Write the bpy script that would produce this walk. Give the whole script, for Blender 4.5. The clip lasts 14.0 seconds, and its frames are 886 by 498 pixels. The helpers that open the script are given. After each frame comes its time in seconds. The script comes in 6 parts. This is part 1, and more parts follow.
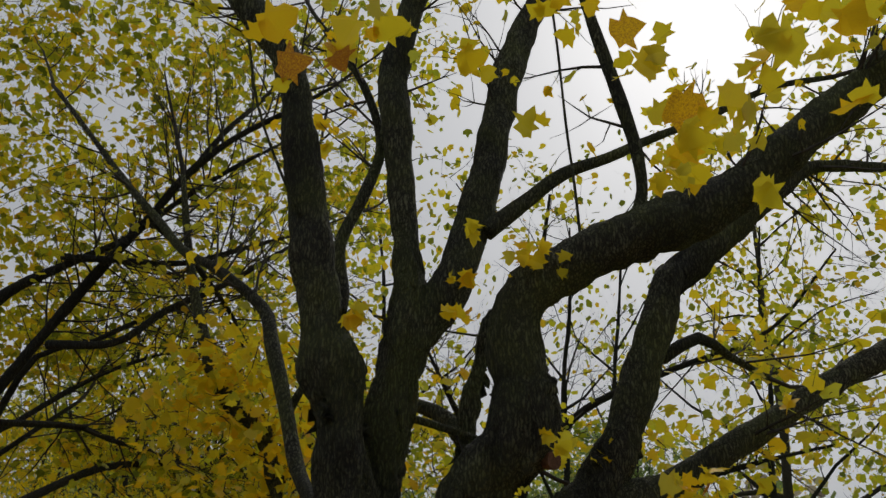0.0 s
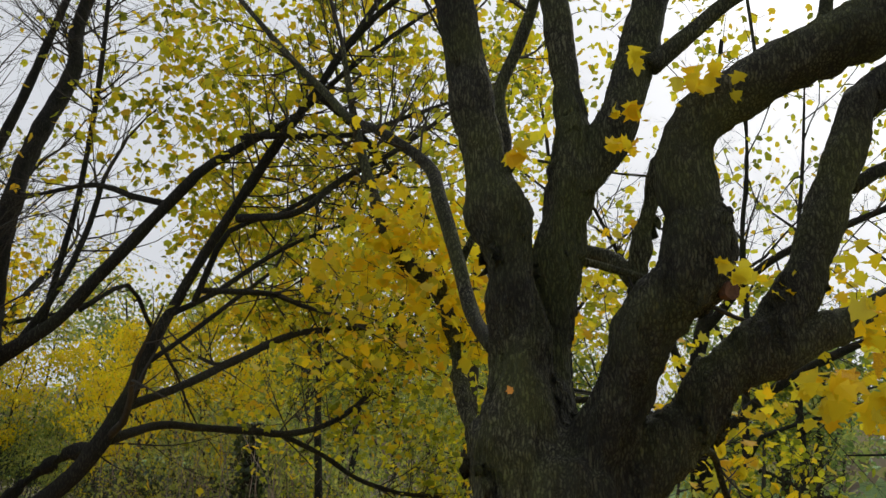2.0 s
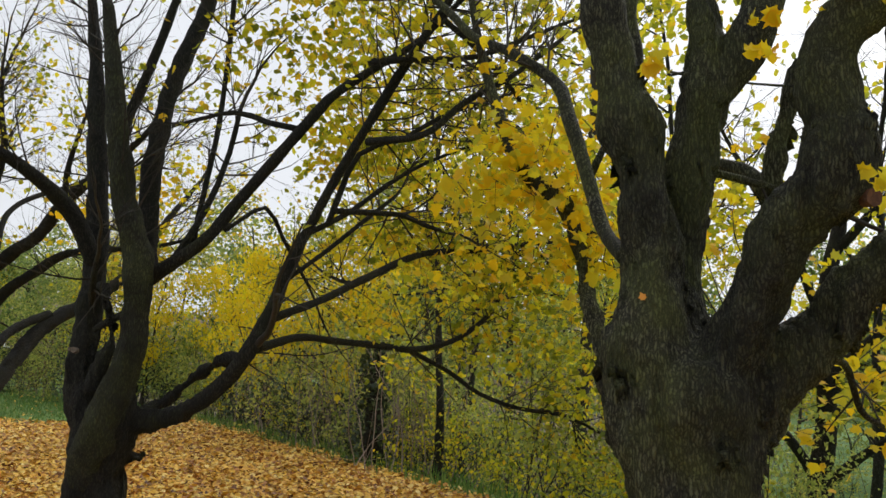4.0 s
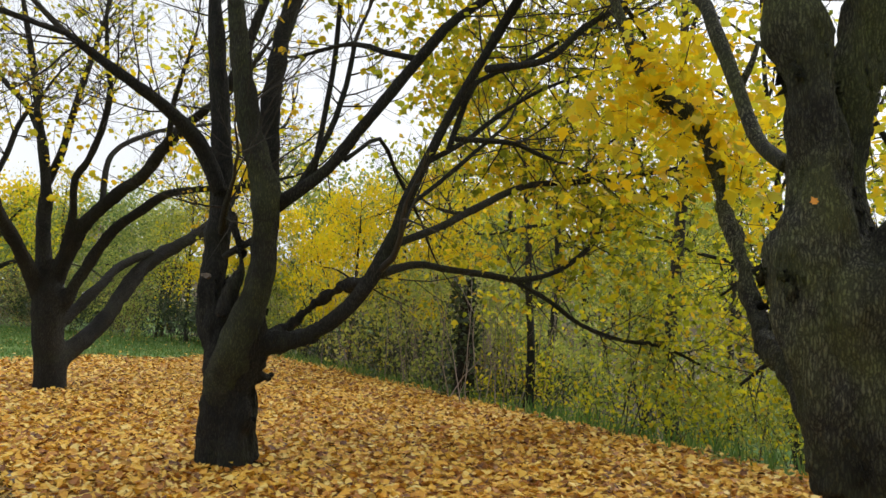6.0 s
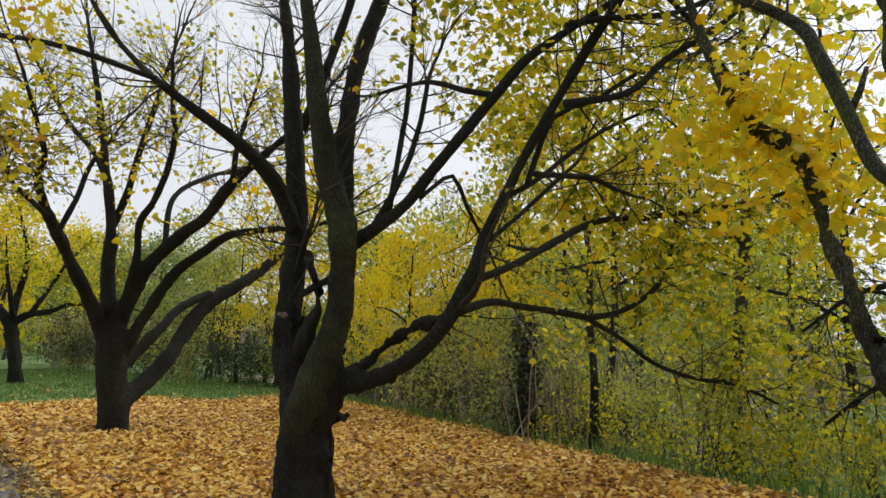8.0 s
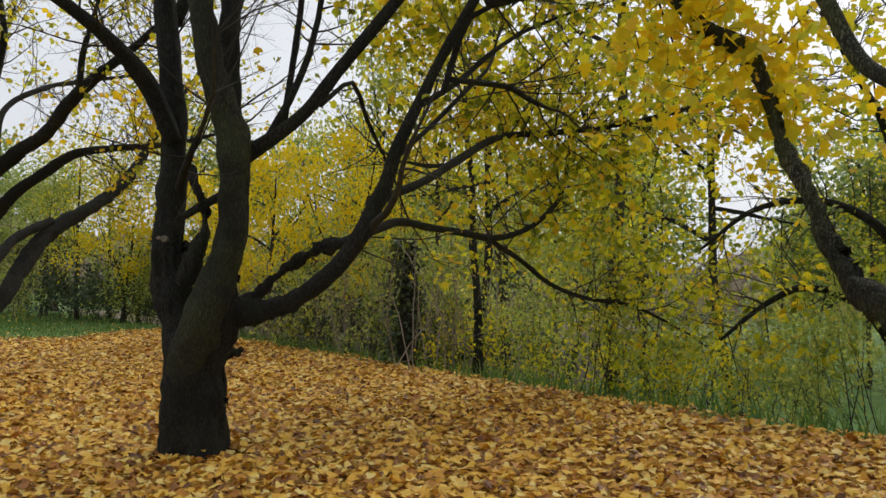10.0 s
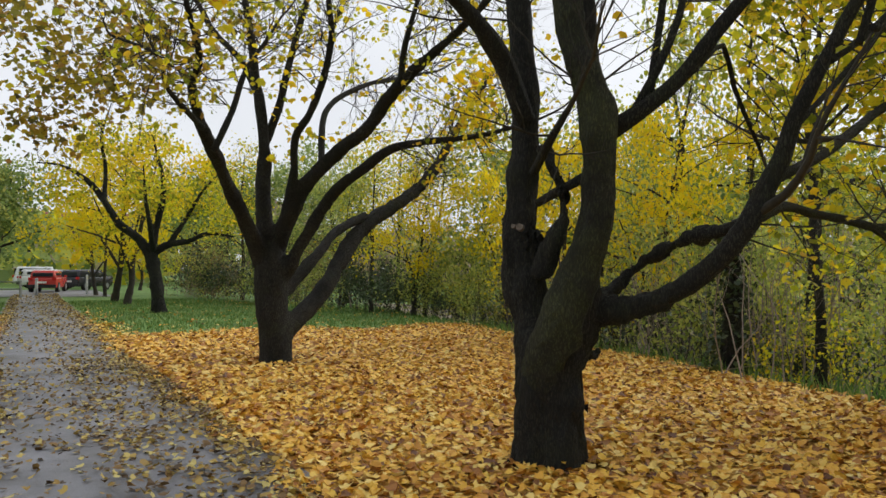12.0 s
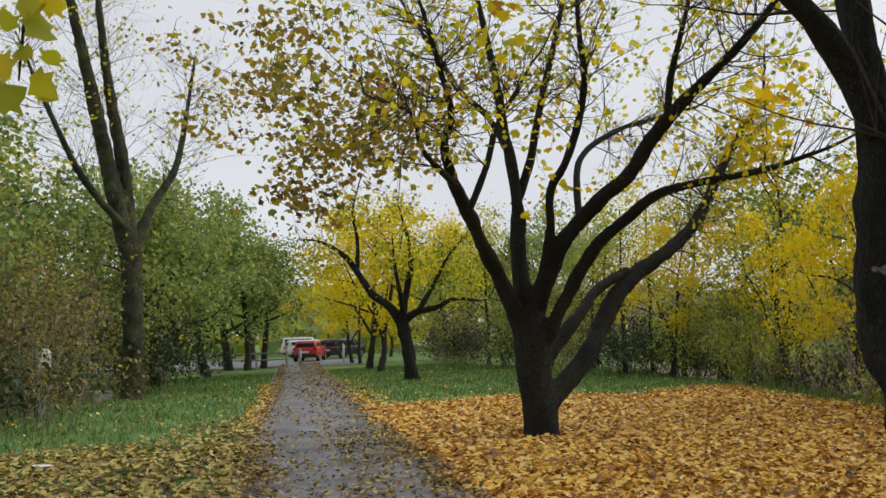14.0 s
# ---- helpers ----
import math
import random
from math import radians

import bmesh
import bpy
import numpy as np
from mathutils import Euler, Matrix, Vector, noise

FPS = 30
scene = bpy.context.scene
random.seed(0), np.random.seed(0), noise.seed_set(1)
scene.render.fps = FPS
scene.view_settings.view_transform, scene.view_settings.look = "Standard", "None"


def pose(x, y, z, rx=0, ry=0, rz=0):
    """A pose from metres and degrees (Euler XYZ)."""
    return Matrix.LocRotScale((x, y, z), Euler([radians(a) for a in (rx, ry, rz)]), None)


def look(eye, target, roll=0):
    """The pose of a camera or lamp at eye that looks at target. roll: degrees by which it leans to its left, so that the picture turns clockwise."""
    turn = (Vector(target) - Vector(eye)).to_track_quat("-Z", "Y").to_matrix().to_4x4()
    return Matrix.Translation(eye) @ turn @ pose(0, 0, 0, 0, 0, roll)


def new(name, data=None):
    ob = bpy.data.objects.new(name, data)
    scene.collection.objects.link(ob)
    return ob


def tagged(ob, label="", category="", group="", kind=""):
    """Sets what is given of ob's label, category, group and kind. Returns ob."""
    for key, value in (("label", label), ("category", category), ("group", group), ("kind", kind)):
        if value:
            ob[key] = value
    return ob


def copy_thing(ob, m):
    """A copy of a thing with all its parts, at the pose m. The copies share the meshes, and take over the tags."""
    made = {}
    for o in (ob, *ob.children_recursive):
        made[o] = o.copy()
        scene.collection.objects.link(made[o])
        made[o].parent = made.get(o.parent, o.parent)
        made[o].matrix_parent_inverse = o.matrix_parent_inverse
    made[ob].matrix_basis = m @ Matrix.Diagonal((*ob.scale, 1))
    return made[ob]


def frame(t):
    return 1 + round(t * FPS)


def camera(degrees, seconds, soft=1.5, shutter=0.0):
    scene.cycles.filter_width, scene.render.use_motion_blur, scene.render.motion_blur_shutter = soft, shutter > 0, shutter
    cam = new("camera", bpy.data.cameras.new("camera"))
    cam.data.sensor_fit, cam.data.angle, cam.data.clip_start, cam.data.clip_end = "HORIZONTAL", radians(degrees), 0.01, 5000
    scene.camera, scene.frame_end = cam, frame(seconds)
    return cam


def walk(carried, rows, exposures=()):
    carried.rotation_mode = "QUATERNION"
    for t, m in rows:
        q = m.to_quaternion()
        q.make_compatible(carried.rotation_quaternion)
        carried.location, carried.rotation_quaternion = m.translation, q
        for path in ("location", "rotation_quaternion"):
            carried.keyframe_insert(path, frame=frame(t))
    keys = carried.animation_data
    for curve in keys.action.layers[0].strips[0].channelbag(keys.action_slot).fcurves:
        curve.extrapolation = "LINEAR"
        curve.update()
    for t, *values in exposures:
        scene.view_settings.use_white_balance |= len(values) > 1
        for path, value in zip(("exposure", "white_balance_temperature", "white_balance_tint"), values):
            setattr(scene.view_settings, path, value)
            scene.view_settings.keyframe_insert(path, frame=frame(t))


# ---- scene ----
cam = camera(57.0, 14.0)
PATH = [
    (0, (-0.024, -0.057, 2.151), (-0.065, 1.809, 2.868), 0.1),
    (0.5, (-0.004, -0.042, 2.119), (-0.151, 1.841, 2.778), 0.2),
    (1, (0.031, 0.009, 2.087), (-0.239, 1.899, 2.683), -0.1),
    (1.5, (0.028, 0.027, 2.03), (-0.341, 1.922, 2.552), -0.2),
    (2, (-0.02, 0.014, 1.972), (-0.471, 1.912, 2.41), 0.1),
    (2.5, (-0.066, -0.051, 1.933), (-0.573, 1.846, 2.316), 0.6),
    (3, (-0.092, -0.081, 1.917), (-0.656, 1.807, 2.259), 0.7),
    (3.5, (-0.083, -0.124, 1.895), (-0.718, 1.749, 2.195), 0.8),
    (4, (-0.09, -0.178, 1.849), (-0.806, 1.671, 2.115), 1.1),
    (4.2, (-0.101, -0.2, 1.847), (-0.856, 1.636, 2.094), 1.2),
    (6.5, (-0.657, -0.587, 1.585), (-1.545, 1.2, 1.72), 0.8),
    (7, (-0.701, -0.628, 1.602), (-1.643, 1.12, 1.841), 0.9),
    (9.3, (-1.509, -0.344, 1.563), (-2.302, 1.483, 1.743), -0.2),
    (9.5, (-1.597, -0.28, 1.564), (-2.316, 1.581, 1.704), -0.6),
    (10, (-1.769, -0.165, 1.542), (-2.358, 1.746, 1.603), -0.5),
    (10.5, (-2.006, 0.001, 1.532), (-2.635, 1.9, 1.564), 0.8),
    (10.8, (-2.146, 0.058, 1.507), (-2.877, 1.919, 1.549), 0.9),
    (11, (-2.274, 0.075, 1.505), (-3.073, 1.907, 1.555), 1.7),
    (11.5, (-2.613, 0.19, 1.498), (-3.574, 1.943, 1.556), 1.3),
    (12, (-2.905, 0.235, 1.504), (-4.058, 1.868, 1.562), 0.2),
    (12.5, (-3.159, 0.432, 1.523), (-4.535, 1.882, 1.575), -0.2),
    (13, (-3.337, 0.546, 1.546), (-4.853, 1.851, 1.595), -1.0),
    (13.5, (-3.627, 0.631, 1.549), (-5.185, 1.88, 1.657), -2.0),
    (14, (-3.939, 0.74, 1.564), (-5.496, 1.977, 1.776), -2.0),
]
walk(cam, [(t, look(eye, target, roll)) for t, eye, target, roll in PATH],
     exposures=[(0, -1.08), (1.5, -0.48), (3, -0.10), (4, 0.02), (6.5, 0.28), (7.1, 0.18), (9.5, -0.15), (11, 0.05), (12.5, 0.02), (14, -0.17)])

# ---- light ----
world = bpy.data.worlds.new("overcast_sky")
scene.world = world
world.use_nodes = True
wn, wl = world.node_tree.nodes, world.node_tree.links
sky = wn.new("ShaderNodeTexSky")
sky.sky_type, sky.sun_disc = "NISHITA", False
sky.sun_elevation, sky.sun_rotation = radians(38), radians(20)
sky.air_density, sky.dust_density, sky.ozone_density = 1.0, 6.0, 1.0
grey = wn.new("ShaderNodeHueSaturation")
grey.inputs["Saturation"].default_value = 0.25
cover = wn.new("ShaderNodeMix")
cover.data_type, cover.inputs[0].default_value = "RGBA", 0.85
cover.inputs[7].default_value = (6.8, 7.05, 7.5, 1)
cloud_map, cloud_noise, cloud_ramp = wn.new("ShaderNodeTexCoord"), wn.new("ShaderNodeTexNoise"), wn.new("ShaderNodeMapRange")
cloud_noise.inputs["Scale"].default_value, cloud_noise.inputs["Detail"].default_value = 2.2, 5
cloud_ramp.inputs[3].default_value, cloud_ramp.inputs[4].default_value = 0.8, 1.2
tint = wn.new("ShaderNodeVectorMath")
tint.operation = "SCALE"
wl.new(sky.outputs[0], grey.inputs["Color"])
wl.new(grey.outputs[0], cover.inputs[6])
wl.new(cloud_map.outputs["Generated"], cloud_noise.inputs["Vector"])
wl.new(cloud_noise.outputs["Fac"], cloud_ramp.inputs[0])
wl.new(cover.outputs[2], tint.inputs[0])
wl.new(cloud_ramp.outputs[0], tint.inputs["Scale"])
wl.new(tint.outputs[0], wn["Background"].inputs["Color"])
wn["Background"].inputs["Strength"].default_value = 0.13
sun = new("sun", bpy.data.lights.new("sun", "SUN"))
sun.data.energy, sun.data.angle, sun.data.color = 1.5, radians(25), (1.0, 0.97, 0.92)
sun.matrix_world = look((0, 0, 40), (0 - 14, 0 - 38, 40 - 32))


# ---- materials ----
def material(name, rough=0.8):
    m = bpy.data.materials.new(name)
    m.use_nodes = True
    m.node_tree.nodes["Principled BSDF"].inputs["Roughness"].default_value = rough
    return m, m.node_tree.nodes, m.node_tree.links, m.node_tree.nodes["Principled BSDF"]


def ramp(nodes, stops):
    r = nodes.new("ShaderNodeValToRGB")
    e = r.color_ramp.elements
    while len(e) < len(stops):
        e.new(0.5)
    for k, (at, c) in zip(e, stops):
        k.position, k.color = at, (*c, 1)
    return r


def noise_node(nodes, links, coord, scale, detail=4, stretch=None, rough=0.6):
    n = nodes.new("ShaderNodeTexNoise")
    n.inputs["Scale"].default_value, n.inputs["Detail"].default_value, n.inputs["Roughness"].default_value = scale, detail, rough
    if stretch:
        mp = nodes.new("ShaderNodeMapping")
        mp.inputs["Scale"].default_value = stretch
        links.new(coord, mp.inputs["Vector"])
        coord = mp.outputs["Vector"]
    links.new(coord, n.inputs["Vector"])
    return n


def mixed(nodes, links, fac, a, b, mode="MIX"):
    m = nodes.new("ShaderNodeMix")
    m.data_type, m.blend_type = "RGBA", mode
    for socket, v in ((0, fac), (6, a), (7, b)):
        if isinstance(v, (int, float)):
            m.inputs[socket].default_value = v
        elif isinstance(v, tuple):
            m.inputs[socket].default_value = (*v, 1)
        else:
            links.new(v, m.inputs[socket])
    return m.outputs[2]


def bump(nodes, links, bsdf, height, strength, distance):
    b = nodes.new("ShaderNodeBump")
    b.inputs["Strength"].default_value, b.inputs["Distance"].default_value = strength, distance
    links.new(height, b.inputs["Height"])
    links.new(b.outputs[0], bsdf.inputs["Normal"])


def two_scale(name, stops, scale, fine, rough=0.85, relief=0.3, depth=0.01):
    """A plain surface with broad stains and fine grain."""
    m, n, l, b = material(name, rough)
    c = n.new("ShaderNodeTexCoord").outputs["Object"]
    broad, grain = noise_node(n, l, c, scale, 5), noise_node(n, l, c, fine, 6)
    r = ramp(n, stops)
    l.new(broad.outputs["Fac"], r.inputs[0])
    g = ramp(n, [(0.3, (0.6, 0.6, 0.6)), (0.7, (1.25, 1.25, 1.25))])
    l.new(grain.outputs["Fac"], g.inputs[0])
    l.new(mixed(n, l, 1.0, r.outputs[0], g.outputs[0], "MULTIPLY"), b.inputs["Base Color"])
    bump(n, l, b, grain.outputs["Fac"], relief, depth)
    return m


def bark_material(name, dark, light, moss, moss_amount, scale=1.0):
    """Long bark plates parted by dark fissures, with moss and lichen in patches."""
    m, n, l, b = material(name, 0.9)
    c = n.new("ShaderNodeTexCoord").outputs["Object"]
    warp = noise_node(n, l, c, 14 * scale, 6, None, 0.75)
    push = n.new("ShaderNodeVectorMath")
    push.operation = "MULTIPLY_ADD"
    push.inputs[1].default_value = (0.05, 0.05, 0.14)
    l.new(warp.outputs["Color"], push.inputs[0])
    l.new(c, push.inputs[2])
    plates = []
    for size, stretch in ((62, 0.17), (130, 0.22)):
        mp = n.new("ShaderNodeMapping")
        mp.inputs["Scale"].default_value = (1, 1, stretch)
        l.new(push.outputs[0], mp.inputs["Vector"])
        v = n.new("ShaderNodeTexVoronoi")
        v.feature, v.inputs["Scale"].default_value = "DISTANCE_TO_EDGE", size * scale
        l.new(mp.outputs[0], v.inputs["Vector"])
        r = n.new("ShaderNodeMapRange")
        r.interpolation_type = "SMOOTHSTEP"
        r.inputs[1].default_value, r.inputs[2].default_value = 0.0, 0.42
        l.new(v.outputs["Distance"], r.inputs[0])
        plates.append(r.outputs[0])
    relief = n.new("ShaderNodeMath")
    relief.operation = "MULTIPLY_ADD"
    relief.inputs[1].default_value = 0.3
    l.new(plates[1], relief.inputs[0])
    l.new(plates[0], relief.inputs[2])
    grain = noise_node(n, l, c, 120 * scale, 5, (1, 1, 0.4), 0.7)
    tone = ramp(n, [(0.36, tuple(0.45 * v for v in light)), (0.64, light)])
    l.new(grain.outputs["Fac"], tone.inputs[0])
    depth_ramp = ramp(n, [(0.06, (0, 0, 0)), (0.72, (1, 1, 1))])
    scaled = n.new("ShaderNodeMath")
    scaled.operation = "DIVIDE"
    scaled.inputs[1].default_value = 1.3
    l.new(relief.outputs[0], scaled.inputs[0])
    l.new(scaled.outputs[0], depth_ramp.inputs[0])
    bare = mixed(n, l, depth_ramp.outputs[0], dark, tone.outputs[0])
    patch = noise_node(n, l, c, 2.3, 6)
    pr = ramp(n, [(0.62 - 0.22 * moss_amount, (0, 0, 0)), (0.80 - 0.22 * moss_amount, (0.8, 0.8, 0.8))])
    l.new(patch.outputs["Fac"], pr.inputs[0])
    mossy = mixed(n, l, pr.outputs[0], bare, mixed(n, l, scaled.outputs[0], tuple(v * 0.25 for v in moss), moss))
    spots = noise_node(n, l, c, 38, 3)
    sr = ramp(n, [(0.70, (0, 0, 0)), (0.80, (0.3, 0.3, 0.3))])
    l.new(spots.outputs["Fac"], sr.inputs[0])
    broad = noise_node(n, l, c, 1.4, 5)
    br = ramp(n, [(0.38, (0.38, 0.38, 0.38)), (0.62, (1.3, 1.3, 1.3))])
    l.new(broad.outputs["Fac"], br.inputs[0])
    lichen = mixed(n, l, sr.outputs[0], mossy, tuple(min(1, v * 1.5 + 0.01) for v in light))
    l.new(mixed(n, l, 1.0, lichen, br.outputs[0], "MULTIPLY"), b.inputs["Base Color"])
    bump(n, l, b, relief.outputs[0], 1.0, 0.024)
    return m


def leaf_material(name, stops, through_light=0.62, spread=0.12, single=False):
    """Thin leaf: each leaf takes its own shade from the ramp, with veins and blotches."""
    m, n, l, b = material(name, 0.55)
    geo = n.new("ShaderNodeNewGeometry")
    c = n.new("ShaderNodeTexCoord").outputs["Object"]
    blotch = noise_node(n, l, c, 22, 4)
    mx = n.new("ShaderNodeMath")
    mx.operation = "MULTIPLY_ADD"
    mx.inputs[1].default_value = 2 * spread
    off = n.new("ShaderNodeMath")
    off.operation = "SUBTRACT"
    off.inputs[1].default_value = spread
    l.new(blotch.outputs["Fac"], mx.inputs[0])
    l.new(n.new("ShaderNodeObjectInfo").outputs["Random"] if single else geo.outputs["Random Per Island"], mx.inputs[2])
    l.new(mx.outputs[0], off.inputs[0])
    r = ramp(n, stops)
    l.new(off.outputs[0], r.inputs[0])
    l.new(r.outputs[0], b.inputs["Base Color"])
    t = n.new("ShaderNodeBsdfTranslucent")
    l.new(r.outputs[0], t.inputs["Color"])
    mix = n.new("ShaderNodeMixShader")
    mix.inputs[0].default_value = through_light
    l.new(b.outputs[0], mix.inputs[1])
    l.new(t.outputs[0], mix.inputs[2])
    l.new(mix.outputs[0], n["Material Output"].inputs["Surface"])
    return m


def plain(name, colour, rough=0.5, metal=0.0):
    m, n, l, b = material(name, rough)
    b.inputs["Metallic"].default_value = metal
    c = n.new("ShaderNodeTexCoord").outputs["Object"]
    f = noise_node(n, l, c, 9, 5)
    r = ramp(n, [(0.3, tuple(v * 0.82 for v in colour)), (0.7, colour)])
    l.new(f.outputs["Fac"], r.inputs[0])
    l.new(r.outputs[0], b.inputs["Base Color"])
    return m


M_BARK = bark_material("rough_maple_bark", (0.014, 0.013, 0.008), (0.25, 0.245, 0.15), (0.20, 0.225, 0.06), 0.95)
M_MOSSBARK = bark_material("mossy_maple_bark", (0.018, 0.018, 0.010), (0.10, 0.10, 0.055), (0.115, 0.13, 0.035), 1.2)
M_BARK_B = bark_material("dark_maple_bark", (0.006, 0.0055, 0.004), (0.062, 0.058, 0.040), (0.055, 0.064, 0.020), 0.5)
M_BARK_C = bark_material("grey_maple_bark", (0.008, 0.0075, 0.0055), (0.068, 0.064, 0.050), (0.048, 0.056, 0.02), 0.45)
M_TWIG = two_scale("twig_bark", [(0.3, (0.018, 0.015, 0.011)), (0.7, (0.055, 0.046, 0.034))], 3, 40)
M_GREYTWIG = two_scale("grey_twig_bark", [(0.3, (0.20, 0.155, 0.13)), (0.7, (0.38, 0.31, 0.265))], 3, 40)
L_MAUVE = leaf_material("withered_brown_leaf", [(0.0, (0.20, 0.15, 0.12)), (0.4, (0.34, 0.27, 0.22)), (0.75, (0.46, 0.38, 0.26)), (1.0, (0.56, 0.54, 0.16))], 0.5)
M_SCAR = two_scale("old_pruning_wood", [(0.3, (0.09, 0.07, 0.055)), (0.7, (0.20, 0.16, 0.13))], 20, 60)
M_CUT = two_scale("cut_wood", [(0.3, (0.07, 0.03, 0.02)), (0.7, (0.16, 0.075, 0.05))], 20, 60)
Y1, Y2, Y3 = (0.88, 0.66, 0.018), (0.78, 0.65, 0.025), (0.88, 0.55, 0.014)
L_YELLOW = leaf_material("yellow_maple_leaf", [(0.0, (0.55, 0.55, 0.05)), (0.35, Y2), (0.7, Y1), (1.0, Y3)])
L_BIG = leaf_material("large_yellow_maple_leaf", [(0.0, (0.62, 0.52, 0.04)), (0.35, Y2), (0.7, Y1), (0.92, Y3), (1.0, (0.45, 0.18, 0.03))], 0.5, 0.12, True)
L_LATE = leaf_material("greenish_maple_leaf", [(0.0, (0.30, 0.34, 0.02)), (0.5, (0.50, 0.48, 0.02)), (1.0, (0.66, 0.50, 0.02))], 0.6, 0.12, True)
L_GOLD = leaf_material("golden_leaf", [(0.0, (0.66, 0.60, 0.02)), (0.5, (0.88, 0.70, 0.016)), (1.0, (0.86, 0.60, 0.014))])
L_LIME = leaf_material("yellow_green_leaf", [(0.0, (0.15, 0.18, 0.016)), (0.25, (0.38, 0.41, 0.025)), (0.5, (0.67, 0.63, 0.03)), (0.8, (0.84, 0.69, 0.03)), (1.0, (0.80, 0.50, 0.025))], 0.66)
L_OLIVE = leaf_material("olive_leaf", [(0.0, (0.10, 0.08, 0.03)), (0.3, (0.30, 0.27, 0.03)), (0.7, (0.58, 0.43, 0.03)), (1.0, (0.38, 0.20, 0.04))], 0.5)
L_GREEN = leaf_material("green_leaf", [(0.0, (0.13, 0.20, 0.055)), (0.5, (0.28, 0.37, 0.105)), (0.85, (0.44, 0.49, 0.14)), (1.0, (0.62, 0.56, 0.12))], 0.55)
L_MOSSY = leaf_material("pale_green_leaf", [(0.0, (0.21, 0.28, 0.06)), (0.5, (0.40, 0.46, 0.10)), (1.0, (0.64, 0.60, 0.14))], 0.58)
L_DARK = leaf_material("dark_evergreen_leaf", [(0.0, (0.02, 0.035, 0.015)), (0.6, (0.05, 0.08, 0.03)), (1.0, (0.10, 0.13, 0.04))], 0.15)
L_RUST = leaf_material("rusty_dry_leaf", [(0.0, (0.07, 0.06, 0.025)), (0.4, (0.14, 0.13, 0.04)), (0.8, (0.26, 0.19, 0.06)), (1.0, (0.36, 0.20, 0.06))], 0.3)
L_FALLEN = leaf_material("fallen_maple_leaf", [(0.0, (0.11, 0.04, 0.015)), (0.2, (0.44, 0.18, 0.03)), (0.42, (0.73, 0.39, 0.045)), (0.72, (0.84, 0.54, 0.075)), (1.0, (0.82, 0.64, 0.22))], 0.1)
L_PALE = leaf_material("pale_fallen_leaf", [(0.0, (0.22, 0.13, 0.03)), (0.4, (0.50, 0.36, 0.08)), (0.8, (0.66, 0.55, 0.16)), (1.0, (0.42, 0.44, 0.10))], 0.1)
L_FALLEN_DULL = leaf_material("trodden_leaf", [(0.0, (0.05, 0.03, 0.015)), (0.4, (0.20, 0.11, 0.03)), (0.75, (0.46, 0.32, 0.06)), (1.0, (0.58, 0.50, 0.18))], 0.1)
L_GRASS = leaf_material("grass_blade", [(0.0, (0.07, 0.15, 0.03)), (0.6, (0.13, 0.25, 0.05)), (1.0, (0.28, 0.33, 0.09))], 0.4)
M_GRASS = two_scale("turf", [(0.3, (0.07, 0.125, 0.03)), (0.5, (0.13, 0.24, 0.055)), (0.75, (0.22, 0.28, 0.085))], 0.6, 30, 0.95, 0.8, 0.03)
M_LITTER = two_scale("leaf_litter", [(0.25, (0.20, 0.09, 0.025)), (0.5, (0.48, 0.26, 0.04)), (0.75, (0.64, 0.38, 0.06))], 2.5, 26, 0.9, 0.9, 0.03)
M_SOIL = two_scale("woodland_soil", [(0.3, (0.10, 0.085, 0.05)), (0.55, (0.20, 0.165, 0.10)), (0.75, (0.20, 0.22, 0.08))], 1.2, 18, 0.95, 0.8, 0.04)
M_ASPHALT = two_scale("worn_asphalt", [(0.32, (0.07, 0.066, 0.068)), (0.46, (0.15, 0.15, 0.165)), (0.66, (0.23, 0.23, 0.255))], 1.3, 90, 0.5, 0.5, 0.006)
M_ROAD = two_scale("road_asphalt", [(0.3, (0.18, 0.18, 0.185)), (0.7, (0.26, 0.26, 0.26))], 0.4, 60)
M_WHITE = plain("white_paint", (0.75, 0.76, 0.76), 0.35)
M_RED = plain("red_car_paint", (0.50, 0.045, 0.035), 0.25)
M_BLACKCAR = plain("black_car_paint", (0.025, 0.025, 0.03), 0.25)
M_SILVER = plain("silver_car_paint", (0.55, 0.56, 0.58), 0.3, 0.3)
M_TYRE = plain("rubber", (0.02, 0.02, 0.02), 0.8)
M_GLASS = plain("tinted_glass", (0.03, 0.035, 0.04), 0.08)
M_LAMP = plain("red_lamp_glass", (0.55, 0.02, 0.02), 0.2)
M_STEEL = plain("galvanised_steel", (0.42, 0.43, 0.44), 0.45, 0.6)
M_CONCRETE = two_scale("weathered_concrete", [(0.3, (0.34, 0.33, 0.30)), (0.7, (0.50, 0.49, 0.46))], 3, 40)
M_RENDER = two_scale("cream_house_render", [(0.3, (0.52, 0.44, 0.36)), (0.7, (0.64, 0.56, 0.46))], 1, 20)
M_TILE = two_scale("red_roof_tile", [(0.3, (0.22, 0.09, 0.06)), (0.7, (0.33, 0.14, 0.09))], 1, 14)
M_PAPER = plain("pale_paper", (0.78, 0.77, 0.72), 0.8)

# ---- builders ----
rng = np.random.default_rng(11)


def smooth_step(a, b, v):
    k = np.clip((v - a) / (b - a), 0, 1)
    return k * k * (3 - 2 * k)


